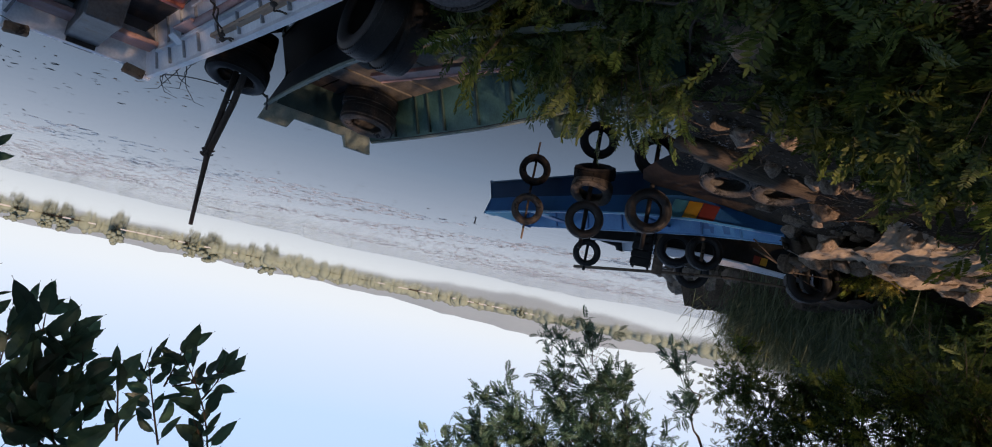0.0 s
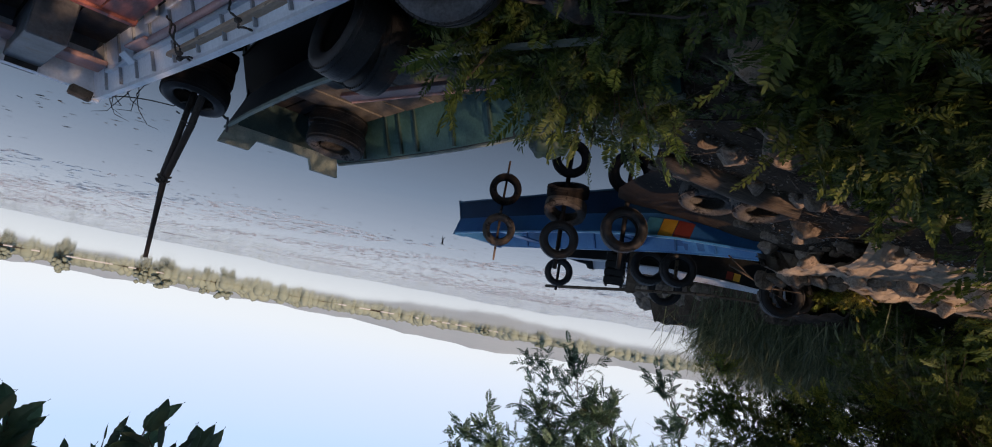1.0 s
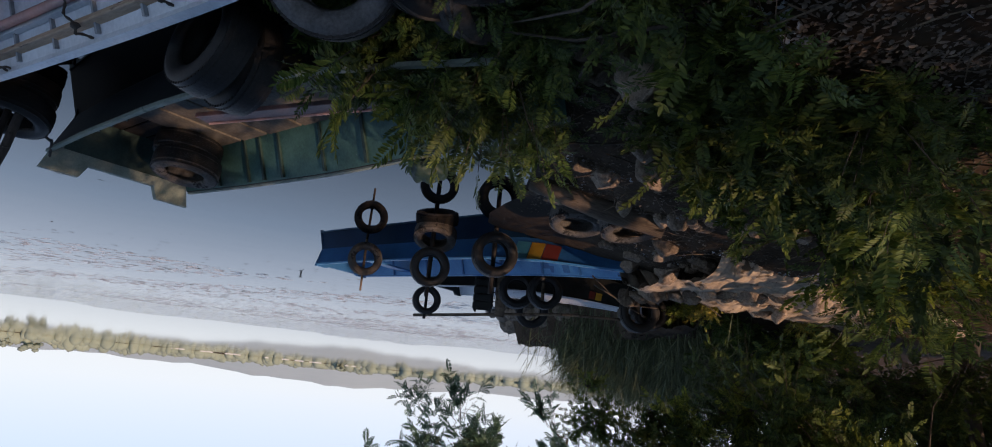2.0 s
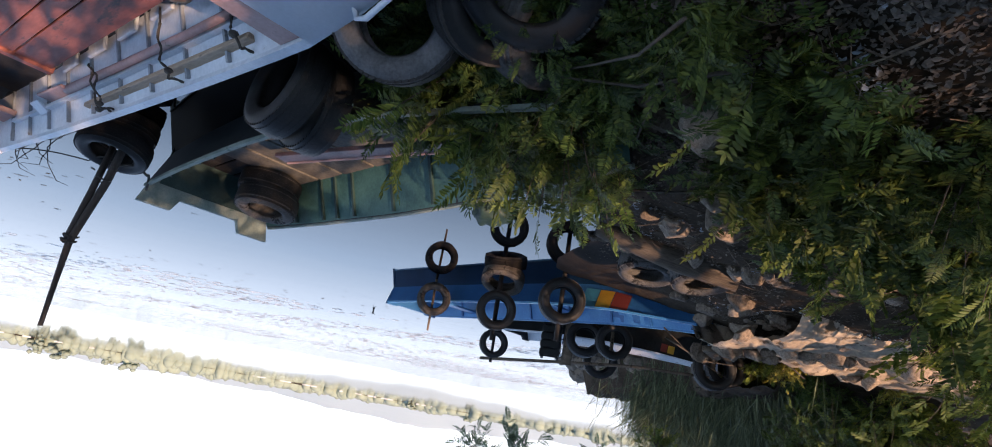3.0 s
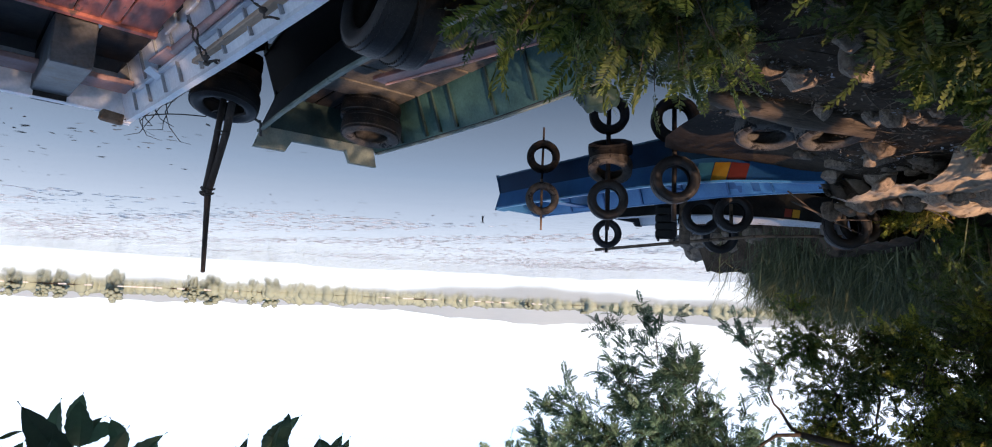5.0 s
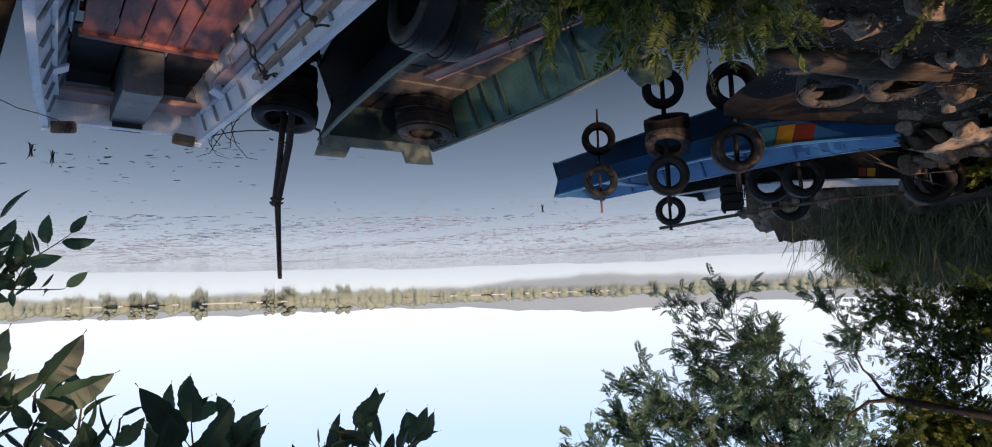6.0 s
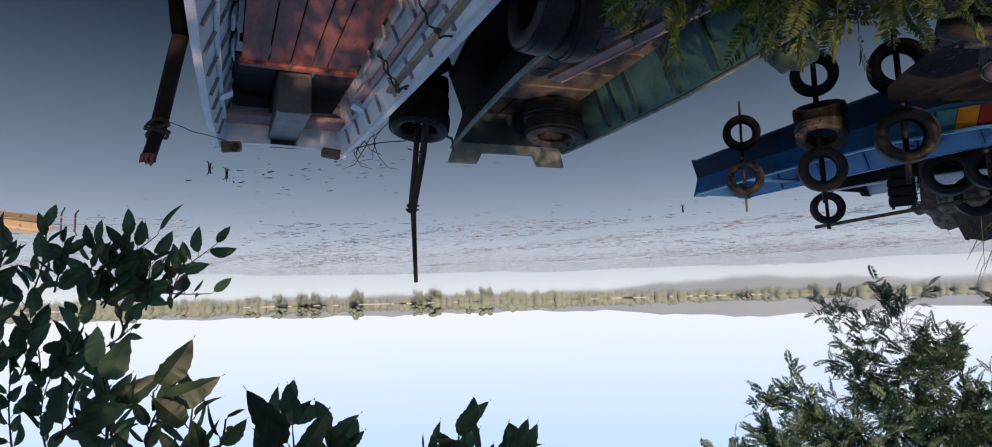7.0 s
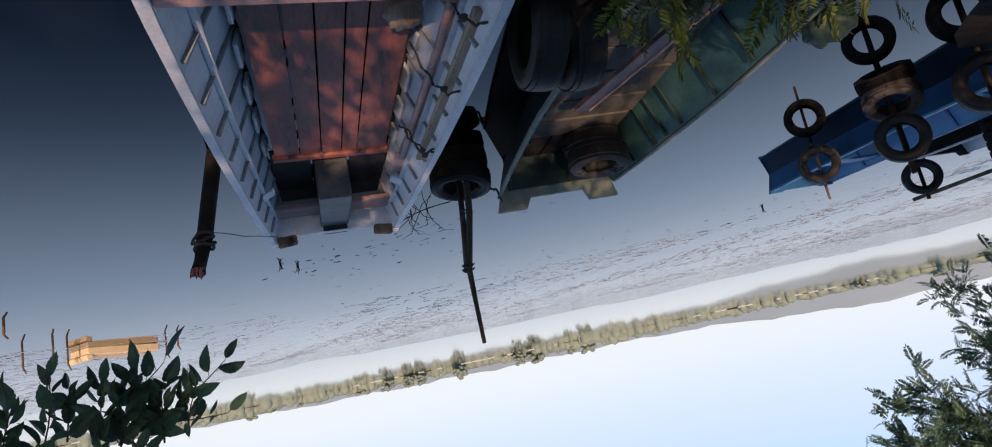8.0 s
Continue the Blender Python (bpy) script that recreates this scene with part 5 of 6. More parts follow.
def hanging_sprig(start, end, count, size, seed):
    """A drooping stalk with broad leaves set in turn along it, and one at its tip."""
    r = np.random.default_rng(seed)
    a, b = np.array(start), np.array(end)
    ob = thing("branch", Matrix.Translation(start), "thin overhanging branch with broad pointed dark green leaves", "branch", "overhanging branches")
    run = b - a
    side = np.cross(run, (0.55, 0.8, 0.1))
    side /= np.linalg.norm(side) + 1e-9
    bend = side * r.normal() * 0.06 * np.linalg.norm(run)
    line = [run * t + bend * math.sin(math.pi * t) for t in np.linspace(0, 1, 7)]
    bm = bmesh.new()
    tube(bm, line, list(np.linspace(0.0032, 0.0014, 7)), 5)
    part("stalk", bm, M_BARK, ob)
    rows = ([], [])
    if count > 2:
        count = round(count * 1.5)
    for k in range(count):
        t = 1.0 if k == count - 1 else (k + 0.5) / count
        i = min(int(t * 6), 5)
        p = line[i] + (line[i + 1] - line[i]) * (t * 6 - i)
        turn = side * (0.0 if k == count - 1 else (0.75 if k % 2 else -0.75))
        d = run / np.linalg.norm(run) * 0.5 + turn + np.array((0, 0, -0.55)) + r.normal(size=3) * 0.38
        d /= np.linalg.norm(d)
        long = size * r.uniform(0.5, 1.0)
        foot = p + d * long * 0.16
        bm = bmesh.new()
        tube(bm, [p, (p + foot) / 2 + np.array((0, 0, 0.002)), foot], [0.0011, 0.001, 0.0009], 4)
        part("leaf_stalk", bm, M_BARK, ob)
        broad_leaf(rows, foot, foot + d * long, np.array((-0.5, -0.85, 0.15)) + r.normal(size=3) * 0.75, long * r.uniform(0.19, 0.29), r)
    o = new("foliage", mesh_of("broad leaves", rows[0], rows[1], M_BROADLEAF))
    o.parent = ob
    return ob


# branches hanging in from the tree behind: far out over the skiff, then nearer ones
FAR_SPRIGS = [((1.87, 1.41, 2.04), (1.64, 1.60, 1.87), 9, 0.116), ((1.83, 1.46, 2.01), (1.65, 1.60, 2.03), 7, 0.093), ((1.89, 1.38, 1.94), (1.75, 1.47, 1.84), 6, 0.116), ((1.89, 1.39, 2.06), (1.80, 1.43, 1.97), 5, 0.128), ((1.88, 1.41, 2.19), (1.79, 1.44, 2.12), 5, 0.065)]
FAR_SPRIGS_LOW = [((1.94, 1.19, 2.08), (1.88, 1.21, 1.84), 10, 0.102), ((1.97, 1.12, 2.05), (1.91, 1.13, 1.89), 9, 0.102), ((1.89, 1.32, 2.11), (1.83, 1.32, 1.88), 10, 0.102), ((1.83, 1.43, 2.14), (1.79, 1.40, 1.86), 10, 0.102), ((1.77, 1.54, 2.06), (1.71, 1.54, 1.94), 6, 0.095), ((1.91, 1.26, 2.02), (1.86, 1.25, 1.88), 9, 0.095), ((1.80, 1.48, 2.08), (1.76, 1.46, 1.91), 8, 0.095), ((1.86, 1.38, 2.07), (1.81, 1.36, 1.94), 8, 0.102)]
FAR_SPRIGS_SIDE = [((2.03, 0.93, 2.21), (1.97, 0.94, 1.95), 8, 0.104), ((2.00, 1.01, 2.23), (1.94, 1.01, 2.00), 8, 0.104), ((1.97, 1.10, 2.26), (1.91, 1.09, 2.05), 8, 0.104), ((1.93, 1.19, 2.27), (1.87, 1.19, 2.09), 7, 0.104), ((1.88, 1.28, 2.27), (1.82, 1.29, 2.13), 6, 0.104), ((2.05, 0.89, 2.16), (1.99, 0.88, 1.97), 7, 0.104), ((2.02, 0.98, 2.09), (1.95, 0.98, 1.88), 6, 0.097), ((1.99, 1.07, 2.10), (1.92, 1.06, 1.91), 6, 0.097)]
FAR_SPRIGS_INNER = [((1.97, 1.21, 2.48), (1.95, 1.18, 2.21), 8, 0.104), ((1.92, 1.28, 2.50), (1.90, 1.26, 2.26), 8, 0.104), ((1.87, 1.36, 2.47), (1.84, 1.35, 2.23), 8, 0.104), ((1.96, 1.25, 2.35), (1.93, 1.21, 2.11), 7, 0.097), ((1.83, 1.42, 2.52), (1.80, 1.40, 2.36), 6, 0.097), ((1.92, 1.33, 2.36), (1.88, 1.30, 2.17), 7, 0.097)]
NEAR_SPRIGS = [((0.85, 0.79, 2.24), (0.84, 0.78, 2.21), 2, 0.139), ((0.89, 0.74, 2.31), (0.89, 0.73, 2.18), 8, 0.093), ((0.93, 0.69, 2.27), (0.90, 0.71, 2.23), 4, 0.087), ((0.84, 0.78, 2.33), (0.83, 0.78, 2.24), 5, 0.070), ((0.81, 0.82, 2.34), (0.80, 0.82, 2.24), 5, 0.072), ((0.79, 0.83, 2.33), (0.76, 0.85, 2.26), 4, 0.070), ((0.80, 0.98, 2.39), (0.77, 1.00, 2.27), 7, 0.079), ((0.70, 1.04, 2.42), (0.68, 1.05, 2.34), 5, 0.064), ((0.63, 1.36, 2.48), (0.61, 1.37, 2.37), 5, 0.101), ((0.53, 1.40, 2.50), (0.49, 1.41, 2.40), 5, 0.084), ((0.69, 1.33, 2.50), (0.68, 1.33, 2.41), 4, 0.077)]
HIGH_SPRIGS = [((0.42, 1.32, 2.66), (0.55, 1.28, 2.37), 10, 0.100), ((0.55, 1.27, 2.61), (0.62, 1.24, 2.40), 8, 0.096), ((0.57, 1.30, 2.46), (0.45, 1.33, 2.39), 6, 0.072), ((0.44, 1.32, 2.64), (0.48, 1.29, 2.53), 5, 0.080), ((0.65, 0.98, 2.60), (0.72, 0.96, 2.30), 10, 0.136), ((0.71, 0.93, 2.60), (0.76, 0.92, 2.35), 9, 0.118), ((0.58, 1.03, 2.60), (0.64, 1.01, 2.37), 10, 0.113), ((0.54, 1.07, 2.56), (0.57, 1.05, 2.40), 7, 0.091), ((0.66, 1.00, 2.49), (0.67, 1.00, 2.31), 7, 0.091), ((0.67, 0.96, 2.60), (0.71, 0.94, 2.44), 9, 0.127), ((0.60, 1.01, 2.61), (0.64, 0.98, 2.46), 9, 0.127)]
for k, row in enumerate(FAR_SPRIGS + FAR_SPRIGS_LOW + FAR_SPRIGS_SIDE + FAR_SPRIGS_INNER + NEAR_SPRIGS + HIGH_SPRIGS):
    hanging_sprig(*row, 60 + k)

# ---- rocks, log and rubble on the bank ----
def rock_mesh(seed, flat):
    """A broken, angular stone."""
    r = np.random.default_rng(seed + 400)
    bm = bmesh.new()
    for _ in range(22):
        v = unit(r) * r.uniform(0.75, 1.1)
        bm.verts.new((v[0], v[1] * 0.8, v[2] * flat))
    hull = bmesh.ops.convex_hull(bm, input=list(bm.verts))
    bmesh.ops.delete(bm, geom=[v for v in bm.verts if not v.link_faces], context="VERTS")
    bmesh.ops.bevel(bm, geom=list(bm.edges), offset=0.06, segments=1, affect="EDGES")
    bmesh.ops.triangulate(bm, faces=list(bm.faces))
    bmesh.ops.subdivide_edges(bm, edges=list(bm.edges), cuts=1, use_grid_fill=True)
    off = Vector((seed * 7.3, seed * 3.1, seed))
    for v in bm.verts:
        v.co *= 1 + 0.07 * noise.noise(v.co * 3 + off)
    me = bpy.data.meshes.new("rock")
    bmesh.ops.recalc_face_normals(bm, faces=bm.faces)
    bm.to_mesh(me)
    bm.free()
    me.materials.append(M_ROCK)
    return me


ROCKS = [rock_mesh(k, f) for k, f in ((1, 0.6), (2, 0.75), (3, 0.5), (4, 0.85))]


def rock(x, y, size, z=None, label="pale limestone rock on the bank"):
    ob = new("rock", ROCKS[int(rng.integers(4))])
    z = ground_z(x, y) + size * 0.2 if z is None else z
    ob.matrix_basis = Matrix.Translation((x, y, z)) @ Euler((rng.uniform(-0.4, 0.4), rng.uniform(-0.4, 0.4), rng.uniform(0, 6.28))).to_matrix().to_4x4() @ Matrix.Diagonal((size, size * rng.uniform(0.7, 1.2), size, 1))
    return tagged(ob, label, "rock", "bank rocks")


for x, y, s in ((-1.76, 3.74, 0.2), (-1.6, 3.55, 0.12), (-1.63, 4.32, 0.17), (-1.4, 4.25, 0.1), (-1.22, 2.68, 0.17), (-1.0, 2.8, 0.12), (-1.4, 3.05, 0.15), (-0.32, 2.63, 0.12), (-0.45, 2.5, 0.08), (-0.2, 2.55, 0.07), (-3.3, 6.0, 0.12), (-3.0, 6.1, 0.16), (-3.6, 5.9, 0.12), (-4.1, 6.1, 0.15), (-3.4, 6.3, 0.1), (-2.6, 6.9, 0.14), (-2.9, 6.8, 0.16), (-3.1, 7.4, 0.18), (-3.5, 7.9, 0.16), (-3.9, 8.4, 0.16), (-4.5, 8.6, 0.18), (-4.3, 9.0, 0.16), (-2.4, 6.3, 0.12), (-0.5, 2.4, 0.1), (-0.9, 2.95, 0.12), (-3.7, 6.5, 0.1), (-4.4, 6.6, 0.12)):
    rock(x, y, s)
for x, y, s, up in ((-0.98, 2.42, 0.13, 0.1), (-1.12, 2.55, 0.15, 0.12), (-1.2, 2.4, 0.1, 0.05), (-0.85, 2.62, 0.1, 0.06), (-0.62, 2.5, 0.09, 0.04)):
    rock(x, y, s, ground_z(x, y) + up, "pale broken stone among the bank shoots")
for x, y, s in ((-2.85, 5.8, 0.2), (-3.0, 6.2, 0.2), (-3.05, 6.65, 0.18), (-3.3, 6.45, 0.2), (-3.35, 6.85, 0.24), (-3.6, 6.35, 0.2), (-3.85, 6.75, 0.22), (-4.2, 6.5, 0.18), (-4.3, 7.0, 0.24), (-4.8, 7.1, 0.2)):
    rock(x, y, s, 0.42 + s * 0.25, "large pale broken boulder at the path's edge")
for k in range(46):
    rock(-1.5 - 2.0 * ((k * 0.618) % 1) + rng.normal() * 0.12, 4.3 + 2.1 * ((k * 0.377) % 1) + rng.normal() * 0.12, rng.uniform(0.05, 0.14), label="grey stone among the litter of the shore")
for k in range(34):
    rock(-3.0 - 2.4 * ((k * 0.618) % 1) + rng.normal() * 0.1, 5.9 + 1.9 * ((k * 0.377) % 1) + rng.normal() * 0.1, rng.uniform(0.07, 0.18), 0.74 + rng.uniform(0, 0.08), "flat pale stone on the earth path")
for k in range(26):
    t = k / 25
    rock(-4.9 + 1.5 * t + rng.normal() * 0.35, 15.5 + 3.2 * t + rng.normal() * 0.4, rng.uniform(0.22, 0.5), label="grey rock of the low stony point")
def ledge(name, along, width, top, material, label, rough=1.0):
    """A low earth terrace along a line of points, with an uneven, lumpy top and a broken front."""
    verts, faces = [], []
    n, m = 200, 60
    pts = [Vector((*p, 0)) for p in along]
    for i in range(n):
        t = i / (n - 1) * (len(pts) - 1)
        k = min(int(t), len(pts) - 2)
        p = pts[k].lerp(pts[k + 1], t - k)
        side = (pts[k + 1] - pts[k]).normalized().cross(Vector((0, 0, 1)))
        for j in range(m):
            u = j / (m - 1)
            q = p + side * (u - 0.5) * width * (1 + 0.15 * noise.noise(Vector((i * 0.08, 3.0 if u > 0.5 else 7.0, 1))))
            edge = min(u, 1 - u) * 2
            lump = 0.1 * noise.noise(q * 1.7) + rough * (0.09 * abs(noise.noise(q * 2.6)) + 0.045 * abs(noise.noise(q * 6)) + 0.03 * abs(noise.noise(q * 13)) + 0.012 * noise.noise(q * 30))
            z = top * min(1, 0.15 + 2.6 * edge) + lump
            verts.append((q.x, q.y, z + (0 if 0 < j < m - 1 else -0.3)))
    faces = [(i * m + j, i * m + j + 1, (i + 1) * m + j + 1, (i + 1) * m + j) for i in range(n - 1) for j in range(m - 1)]
    return tagged(new(name, mesh_of(name, verts, faces, material, True)), label, "bank", kind="structure")


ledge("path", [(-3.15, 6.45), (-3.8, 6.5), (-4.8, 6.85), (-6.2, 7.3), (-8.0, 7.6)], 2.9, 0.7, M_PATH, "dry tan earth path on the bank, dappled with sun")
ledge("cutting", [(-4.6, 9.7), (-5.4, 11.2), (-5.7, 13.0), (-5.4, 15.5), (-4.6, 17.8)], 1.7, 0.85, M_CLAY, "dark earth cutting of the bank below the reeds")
log = thing("log", Matrix.Translation((-1.29, 5.42, 0.13)) @ Matrix.Rotation(radians(190), 4, "Z") @ Matrix.Rotation(radians(-12), 4, "Y"), "grey broken log lying on the shore", "log", "driftwood")
bm = bmesh.new()
tube(bm, [(0, 0, 0.05), (0.35, 0.02, 0.07), (0.75, -0.02, 0.08), (1.3, 0.03, 0.08)], [0.07, 0.1, 0.125, 0.13], 14)
for v in bm.verts:
    v.co += Vector((0, 0, 1)) * 0.014 * noise.noise(v.co * 5) + Vector((0, 1, 0)) * 0.014 * noise.noise(v.co * 5 + Vector((9, 0, 0)))
part("trunk", bm, M_LOG, log, "", True)
tyre(GREY_TYRE, pose(-2.0, 6.2, 0.25, 10, 5, 0), "grey dusty tyre lying on the shore rocks", "tyres on the bank")
tyre(GREY_TYRE, pose(-2.36, 5.6, 0.4, 10, -4, 0), "grey dusty tyre lying on the shore rocks", "tyres on the bank")
tyre(PUNT_TYRE, pose(1.93, 6.06, 0.16, 4, 3, 0), "dusty tyre lying in the green punt's stern", "tyres in the punt")
tyre(PUNT_TYRE, pose(1.9, 6.02, 0.35, 7, -3, 40), "dusty tyre stacked on another in the punt's stern", "tyres in the punt")

def leaf_litter():
    """Dead curled leaves strewn over the shaded bank."""
    r = np.random.default_rng(77)
    x, y = r.uniform(-4.6, 1.0, 14000), r.uniform(0.4, 6.8, 14000)
    x, y = np.concatenate([x, r.uniform(-2.9, -0.4, 12000)]), np.concatenate([y, r.uniform(0.7, 3.3, 12000)])
    keep = shore_distance(x, y) > 0.12
    x, y = x[keep], y[keep]
    z = ground_height(x, y) + r.uniform(0.0, 0.03, len(x))
    a = r.uniform(0, 6.28, len(x))
    rows = [((x[k], y[k], z[k]), (math.cos(a[k]), math.sin(a[k]), r.normal() * 0.25), (-math.sin(a[k]), math.cos(a[k]), r.normal() * 0.4), r.uniform(0.012, 0.048), r.uniform(0.007, 0.026)) for k in range(len(x))]
    return tagged(new("leaf_litter", leaflets(rows, M_LITTER, "leaf litter")), "grey-brown dead leaves strewn on the bank", "litter", kind="stuff")


leaf_litter()


def twig_litter():
    """Short dead twigs lying about on the shaded bank."""
    r = np.random.default_rng(83)
    bm = bmesh.new()
    for _ in range(420):
        x, y = r.uniform(-3.6, 0.2), r.uniform(0.9, 6.2)
        if shore_distance(np.array([x]), np.array([y]))[0] < 0.2:
            continue
        a, long = r.uniform(0, 6.28), r.uniform(0.08, 0.4)
        p = Vector((x, y, ground_z(x, y) + 0.025))
        d = Vector((math.cos(a), math.sin(a), r.normal() * 0.12)) * long
        side = Vector((-d.y, d.x, 0)) * r.normal() * 0.12
        w = r.uniform(0.003, 0.007)
        tube(bm, [p, p + d * 0.5 + side, p + d], [w, w * 0.8, w * 0.4], 3)
    me = bpy.data.meshes.new("twig litter")
    bm.to_mesh(me)
    bm.free()
    me.materials.append(M_GREYWOOD)
    return tagged(new("twig_litter", me), "short dead twigs strewn on the bank", "twigs", kind="stuff")


twig_litter()
for points, radius in (([(-0.62, 1.42, 0.86), (-0.58, 1.75, 0.78), (-0.5, 2.1, 0.62), (-0.36, 2.5, 0.45)], 0.007), ([(-0.95, 1.85, 0.7), (-0.7, 2.2, 0.62), (-0.3, 2.45, 0.5)], 0.009), ([(-0.85, 2.0, 0.6), (-0.82, 2.45, 0.58), (-0.9, 2.9, 0.5)], 0.011), ([(-1.6, 3.2, 0.55), (-1.3, 3.5, 0.5), (-0.8, 3.55, 0.55)], 0.01), ([(-2.9, 8.1, 0.6), (-3.6, 8.6, 0.75), (-4.2, 8.9, 0.7)], 0.014), ([(-3.0, 8.5, 0.4), (-3.5, 8.7, 0.7), (-4.3, 9.3, 0.85)], 0.01)):
    o = Vector(points[0])
    stick = thing("stick", Matrix.Translation(o), "dry bare stick lying on the bank", "stick", "dry sticks")
    bm = bmesh.new()
    tube(bm, [Vector(p) - o for p in points], list(np.linspace(radius, radius * 0.5, len(points))), 6)
    part("twig", bm, M_BARK, stick, "", True)

# ---- far shore ----
def far_woods():
    r = np.random.default_rng(9)
    verts, faces = [], []
    bm = bmesh.new()
    bmesh.ops.create_icosphere(bm, subdivisions=2, radius=1.0)
    base = np.array([v.co[:] for v in bm.verts])
    tri = [tuple(v.index for v in f.verts) for f in bm.faces]
    bm.free()
    az = -48.0
    while az < 112:
        a = radians(az)
        dist = 606 + r.uniform(0, 16) + 12 * math.sin(az * 0.21)
        tall = (9.5 if az > 8 else 6.8) * r.uniform(0.85, 1.1) * (1 + 0.12 * math.sin(az * 1.7))
        if noise.noise(Vector((az * 0.9, 0, 3))) > 0.22:
            tall *= 1.3
        for _ in range(5):
            wide = r.uniform(2.4, 6.0)
            high = tall * r.uniform(0.5, 1.0) * (1.0 if wide > 3.5 else 0.8)
            c = np.array([(dist + r.uniform(-4, 4)) * math.sin(a) + r.normal() * 4, (dist + r.uniform(-4, 4)) * math.cos(a) + r.normal() * 4, high * r.uniform(0.0, 0.12)])
            k = len(verts)
            jag = base * (1 + r.uniform(-0.1, 0.1, (len(base), 1)))
            verts += (jag * np.array([wide, wide, high * 0.72]) + c).tolist()
            faces += [(x + k, y + k, z + k) for x, y, z in tri]
        az += r.uniform(0.1, 0.24)
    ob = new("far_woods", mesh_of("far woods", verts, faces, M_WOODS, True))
    return tagged(ob, "low green woods along the far shore, paled by painted haze", "woods", kind="stuff")


far_woods()


def far_tree(az, height, wide, dist=604):
    a = radians(az)
    ob = thing("tree", Matrix.Translation((dist * math.sin(a), dist * math.cos(a), 0.3)), "tall tree on the far shore, greyed by painted haze", "tree", "far shore trees")
    r = np.random.default_rng(int(az * 100) + 700)
    bm = bmesh.new()
    tube(bm, [(0, 0, 0), (0, 0, height * 0.6)], [0.35, 0.2], 6)
    part("trunk", bm, M_BARK, ob)
    bm = bmesh.new()
    for k in range(22):
        c = Vector((r.normal() * wide * 0.26, r.normal() * wide * 0.26, height * r.uniform(0.12, 0.88)))
        made = bmesh.ops.create_icosphere(bm, subdivisions=1, radius=1.0, matrix=Matrix.Translation(c) @ Matrix.Diagonal((wide * 0.24, wide * 0.24, height * 0.15, 1)))
        for v in made["verts"]:
            v.co = c + (v.co - c) * r.uniform(0.8, 1.2)
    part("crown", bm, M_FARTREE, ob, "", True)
    return ob


for az, height, wide in ((43.05, 11, 9), (40.17, 11.5, 9), (36.66, 14.5, 11), (30.00, 14, 14), (24.98, 13, 12), (-2.53, 9, 8), (26.58, 11.5, 8), (31.30, 12, 9), (41.17, 11, 8), (54.34, 11, 10), (50.41, 8, 6), (52.65, 8, 16), (45.42, 9, 10), (2.60, 6, 10)):
    far_tree(az, height, wide)

bm = bmesh.new()
r9 = np.random.default_rng(31)
az = -5.0
while az < 75:
    a = radians(az)
    long = r9.uniform(3, 14)
    box(bm, (598 * math.sin(a), 598 * math.cos(a), 0.12), (long, 1.0, 0.75), Matrix.Rotation(-a, 4, "Z"))
    az += r9.uniform(0.9, 3.0)
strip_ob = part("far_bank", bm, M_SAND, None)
tagged(strip_ob, "broken pale sandy edge of the far shore", "bank", kind="stuff")

# ---- things on the water ----
raft = thing("raft", Matrix.Translation((15.5, 8.2, 0)) @ Matrix.Rotation(radians(86), 4, "Z"), "ochre painted old raft between thin stakes", "raft", "far raft")
bm = bmesh.new()
beam(bm, (-0.85, 0, 0.06), (0.85, 0, 0.09), 0.7, 0.2, bevel=0.03)
part("deck_box", bm, M_OCHRE, raft)
bm = bmesh.new()
box(bm, (0.1, -0.36, 0.08), (0.34, 0.03, 0.17))
part("hatch", bm, M_WOOD, raft, "brown wooden hatch")
bm = bmesh.new()
box(bm, (-0.8, 0, 0.2), (0.16, 0.72, 0.14), Matrix.Rotation(0.2, 4, "Y"), 0.02)
part("raised_end", bm, M_OCHRE, raft)
for x, y, h in ((15.2, 9.25, 0.55), (14.6, 9.2, 0.4), (15.1, 7.0, 0.6), (14.2, 6.35, 0.45), (15.2, 6.2, 0.55), (11.6, 4.6, 0.28), (12.9, 4.7, 0.34), (12.8, 4.4, 0.3)):
    post([(x, y, -0.5), (x + 0.03, y, h * 0.5), (x + 0.05 * math.sin(x * 9), y + 0.03, h * 0.75)], [0.02, 0.02, 0.014], "thin pale stake standing in the lake", M_GREYWOOD, "stake")

rw = np.random.default_rng(44)


def flecks(name, n, spots, material, label):
    """Bits of weed and dead reed floating flat on the water."""
    verts, faces = [], []
    for _ in range(n):
        cx, cy, spread = spots[int(rw.integers(len(spots)))]
        x, y = cx + rw.normal() * spread * 1.6, cy + rw.normal() * spread * 0.6
        if shore_distance(np.array([x]), np.array([y]))[0] > -0.4:
            continue
        a = rw.normal() * 0.5 - 0.35
        lx, ly = rw.uniform(0.02, 0.1) * rw.uniform(0.4, 1.2), rw.uniform(0.006, 0.022)
        k = len(verts)
        for u, v in ((-1, 0.1), (-0.3, -1), (0.5, -0.7), (1, 0.2), (0.2, 1), (-0.6, 0.7)):
            px, py = u * lx, v * ly * rw.uniform(0.5, 1.3)
            verts.append((x + px * math.cos(a) - py * math.sin(a), y + px * math.sin(a) + py * math.cos(a), 0.004))
        faces.append(tuple(range(k, k + 6)))
    return tagged(new(name, mesh_of(name, verts, faces, material)), label, "weed", kind="stuff")


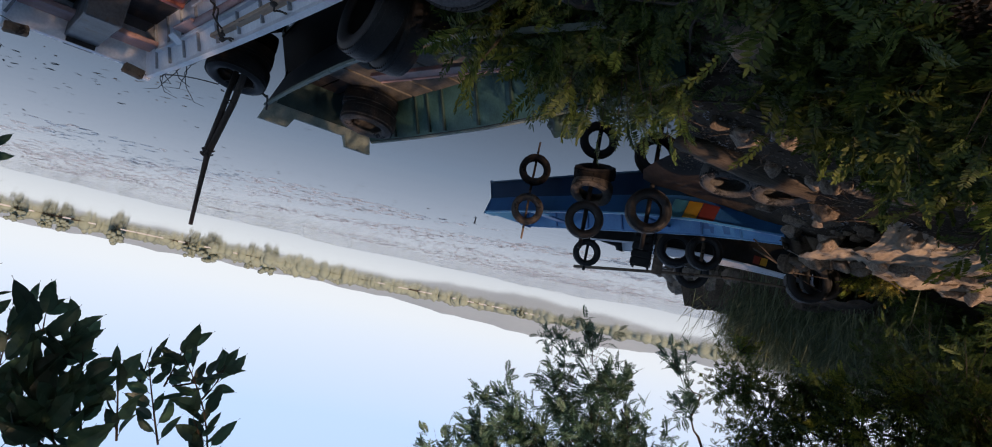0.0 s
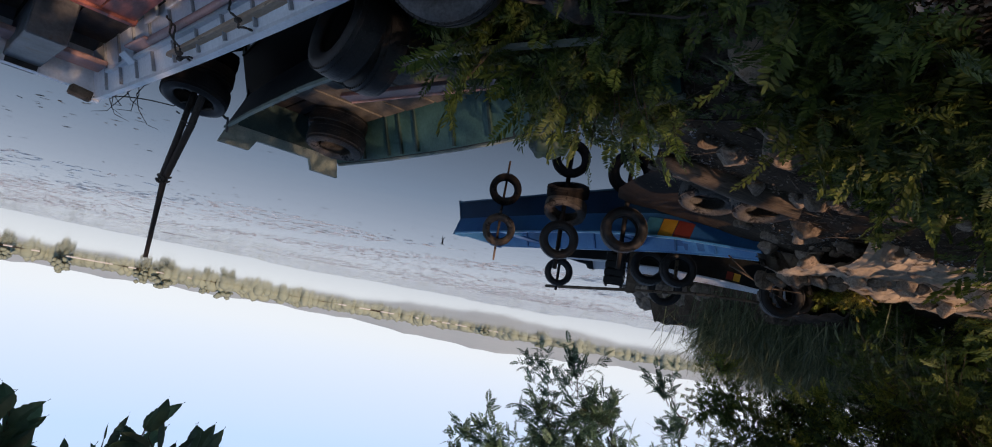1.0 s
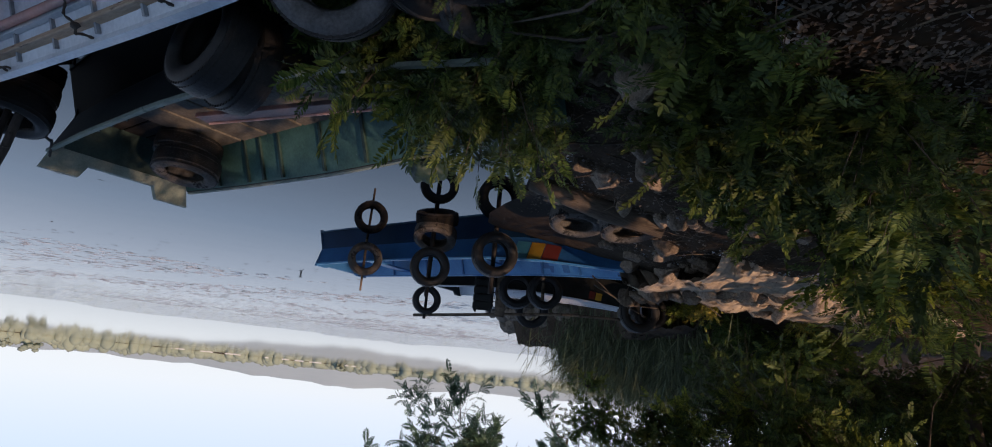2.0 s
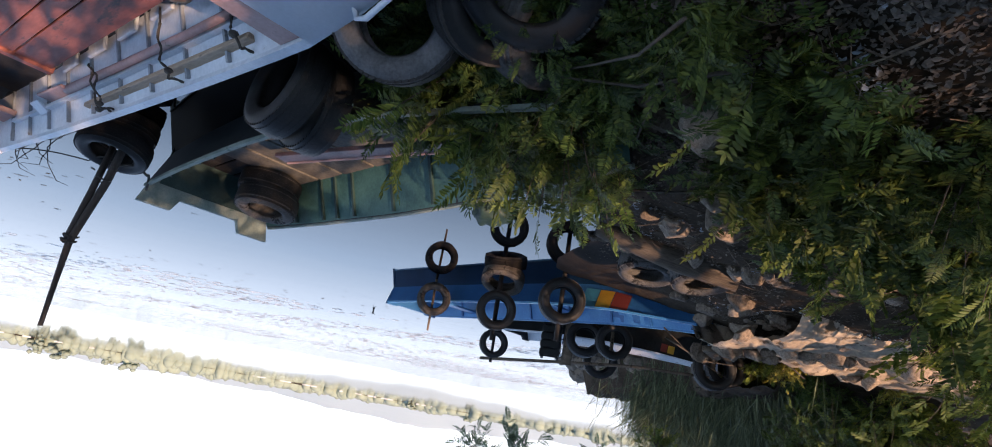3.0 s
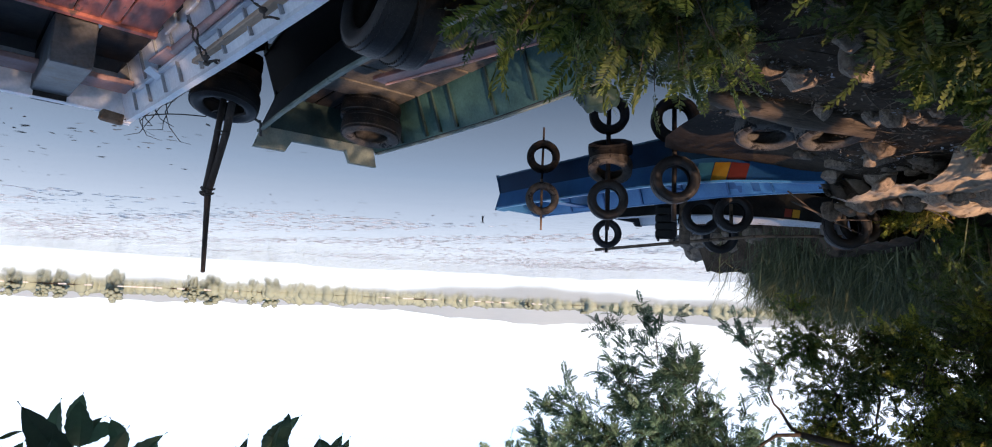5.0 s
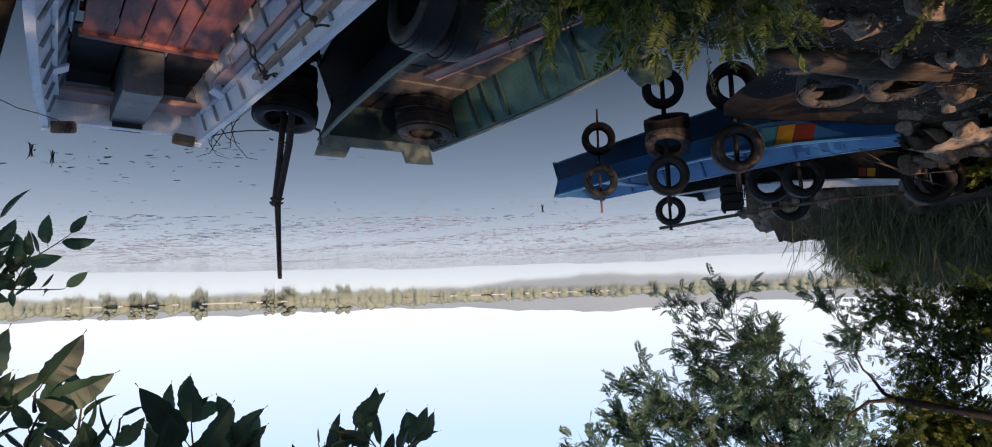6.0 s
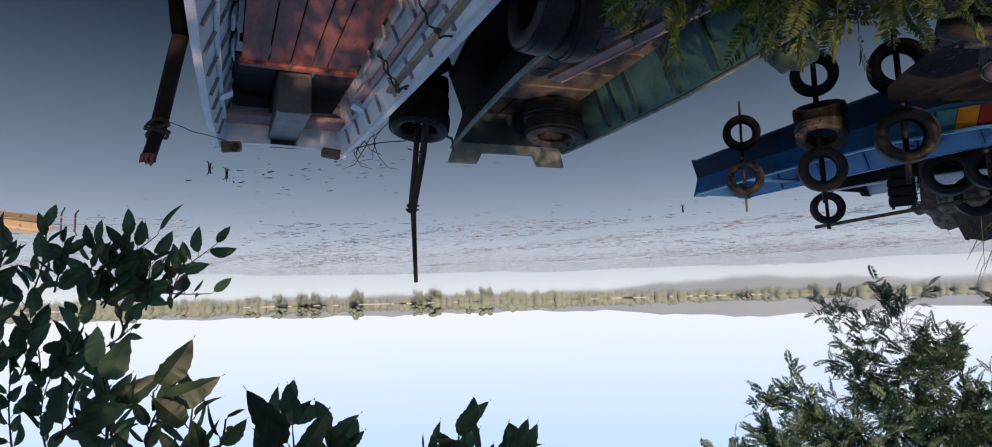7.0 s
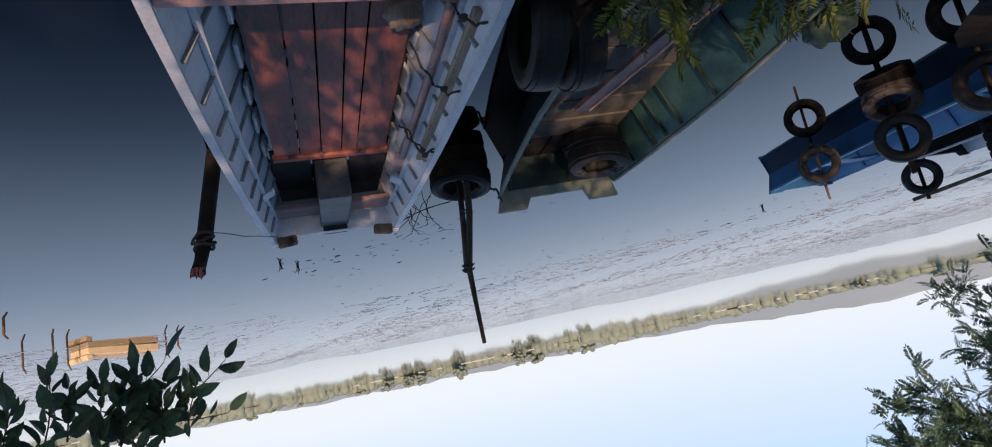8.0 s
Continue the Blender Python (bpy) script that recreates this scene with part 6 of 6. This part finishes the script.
flecks("floating_weed", 260, [(6.2, 8.4, 1.2), (7.8, 13.5, 1.6), (9, 10, 2.0), (4.5, 15, 2.0), (11, 17, 3), (8, 20, 4), (2, 17, 3), (6.5, 7.5, 0.6), (0, 22, 4), (14, 24, 5)], M_DEBRIS, "dark bits of weed floating on the lake")
def dust_streaks():
    """Thin scraps of dust and pollen drifting in streaks on the stirred band of the bay."""
    r = np.random.default_rng(52)
    verts, faces = [], []
    turn, far = np.radians(r.uniform(-38, 72, 26000)), 35.0 - 19.0 * r.uniform(size=26000) ** 1.7
    wet = shore_distance(far * np.sin(turn), far * np.cos(turn)) < -0.6
    for az, d in zip(turn[wet].tolist(), far[wet].tolist()):
        x, y = d * math.sin(az), d * math.cos(az)
        streak = noise.noise(Vector((x * 0.09 + y * 0.05, y * 0.45 - x * 0.16, 4.0)))
        if streak < r.uniform(-0.25, 0.45) or d > 33.5 + 2.0 * noise.noise(Vector((x * 0.12, y * 0.12, 9))):
            continue
        a = 0.35 + r.normal() * 0.35 - az
        long, wide = r.uniform(0.03, 0.2), r.uniform(0.015, 0.06) * (0.5 + d / 30)
        k = len(verts)
        for u, v in ((-1, 0.1), (-0.4, -0.9), (0.45, -0.7), (1, 0.15), (0.3, 0.9), (-0.55, 0.75)):
            px, py = u * long, v * wide * r.uniform(0.4, 1.3)
            verts.append((x + px * math.cos(a) - py * math.sin(a), y + px * math.sin(a) + py * math.cos(a), 0.003))
        faces.append(tuple(range(k, k + 6)))
    return tagged(new("floating_dust", mesh_of("floating dust", verts, faces, M_DUST)), "grey-beige dust drifting in streaks on the lake", "dust", kind="stuff")


dust_streaks()
flecks("floating_scum", 90, [(5.6, 39.5, 1.6), (3.8, 39.0, 1.0)], M_SCUM, "brown streak of floating dead reed")
for x, y, turn in ((1.845, 15.1, 0.3), (7.47, 6.65, 1.2), (7.56, 7.05, 2.2)):
    sprig = thing("water_plant", Matrix.Translation((x, y, 0)), "small dark plant sprig standing out of the water", "plant", "water plants")
    bm = bmesh.new()
    for k in range(4):
        a = turn + k * 1.6
        tube(bm, [(0, 0, -0.1), (0.02 * math.cos(a), 0.02 * math.sin(a), 0.08), (0.06 * math.cos(a), 0.06 * math.sin(a), 0.06 + 0.02 * k)], [0.006, 0.007, 0.003], 5)
    part("stem", bm, M_DARKWOOD, sprig)
dead = thing("dead_branch", Matrix.Translation((4.55, 6.5, 0)), "thin leafless branch sticking out of the water", "branch", "driftwood")
for k in range(9):
    bm = bmesh.new()
    a = 0.7 * k
    p0 = Vector((0.12 * (k % 3), 0.1 * (k // 3), -0.05))
    p1 = p0 + Vector((0.2 * math.cos(a), 0.25 * math.sin(a), 0.2 + 0.05 * (k % 4)))
    p2 = p1 + Vector((0.16 * math.cos(a + 1.2), 0.16 * math.sin(a + 1.2), 0.04))
    tube(bm, [p0, (p0 + p1) / 2 + Vector((0.03, 0, 0.03)), p1, p2], [0.006, 0.005, 0.004, 0.002], 5)
    part("twig", bm, M_DARKWOOD, dead)


def rope(points, radius, label, sag=0.0, name="rope"):
    pts = [Vector(p) for p in points]
    fine = []
    for a, b in zip(pts, pts[1:]):
        for k in range(8):
            t = k / 8
            fine.append(a.lerp(b, t) + Vector((0, 0, -sag * math.sin(math.pi * t))))
    fine.append(pts[-1])
    ob = thing(name, Matrix.Translation(pts[0]), label, "rope", "mooring ropes")
    bm = bmesh.new()
    tube(bm, [p - pts[0] for p in fine], radius, 6)
    part("strand", bm, M_ROPE, ob, "", True)
    return ob


rope([(2.97, 5.2, 0.5), (2.85, 5.55, 0.42), (3.0, 5.9, 0.46)], 0.012, "dark rope from the pole to the green punt", 0.06)
rope([(4.3, 5.5, 0.46), (3.3, 5.4, 0.42), (3.0, 5.25, 0.45)], 0.006, "thin rope from the skiff to the pole", 0.05)
rope([(4.75, 4.55, 0.45), (4.3, 3.7, 0.6), (3.8, 3.02, 0.75)], 0.0035, "thin rope from the skiff to a post", 0.01)
rope([(-3.1, 7.75, 0.5), (-4.2, 8.2, 0.62), (-5.2, 8.8, 0.72)], 0.008, "thin grey rope from the blue bow to the bank", 0.08)
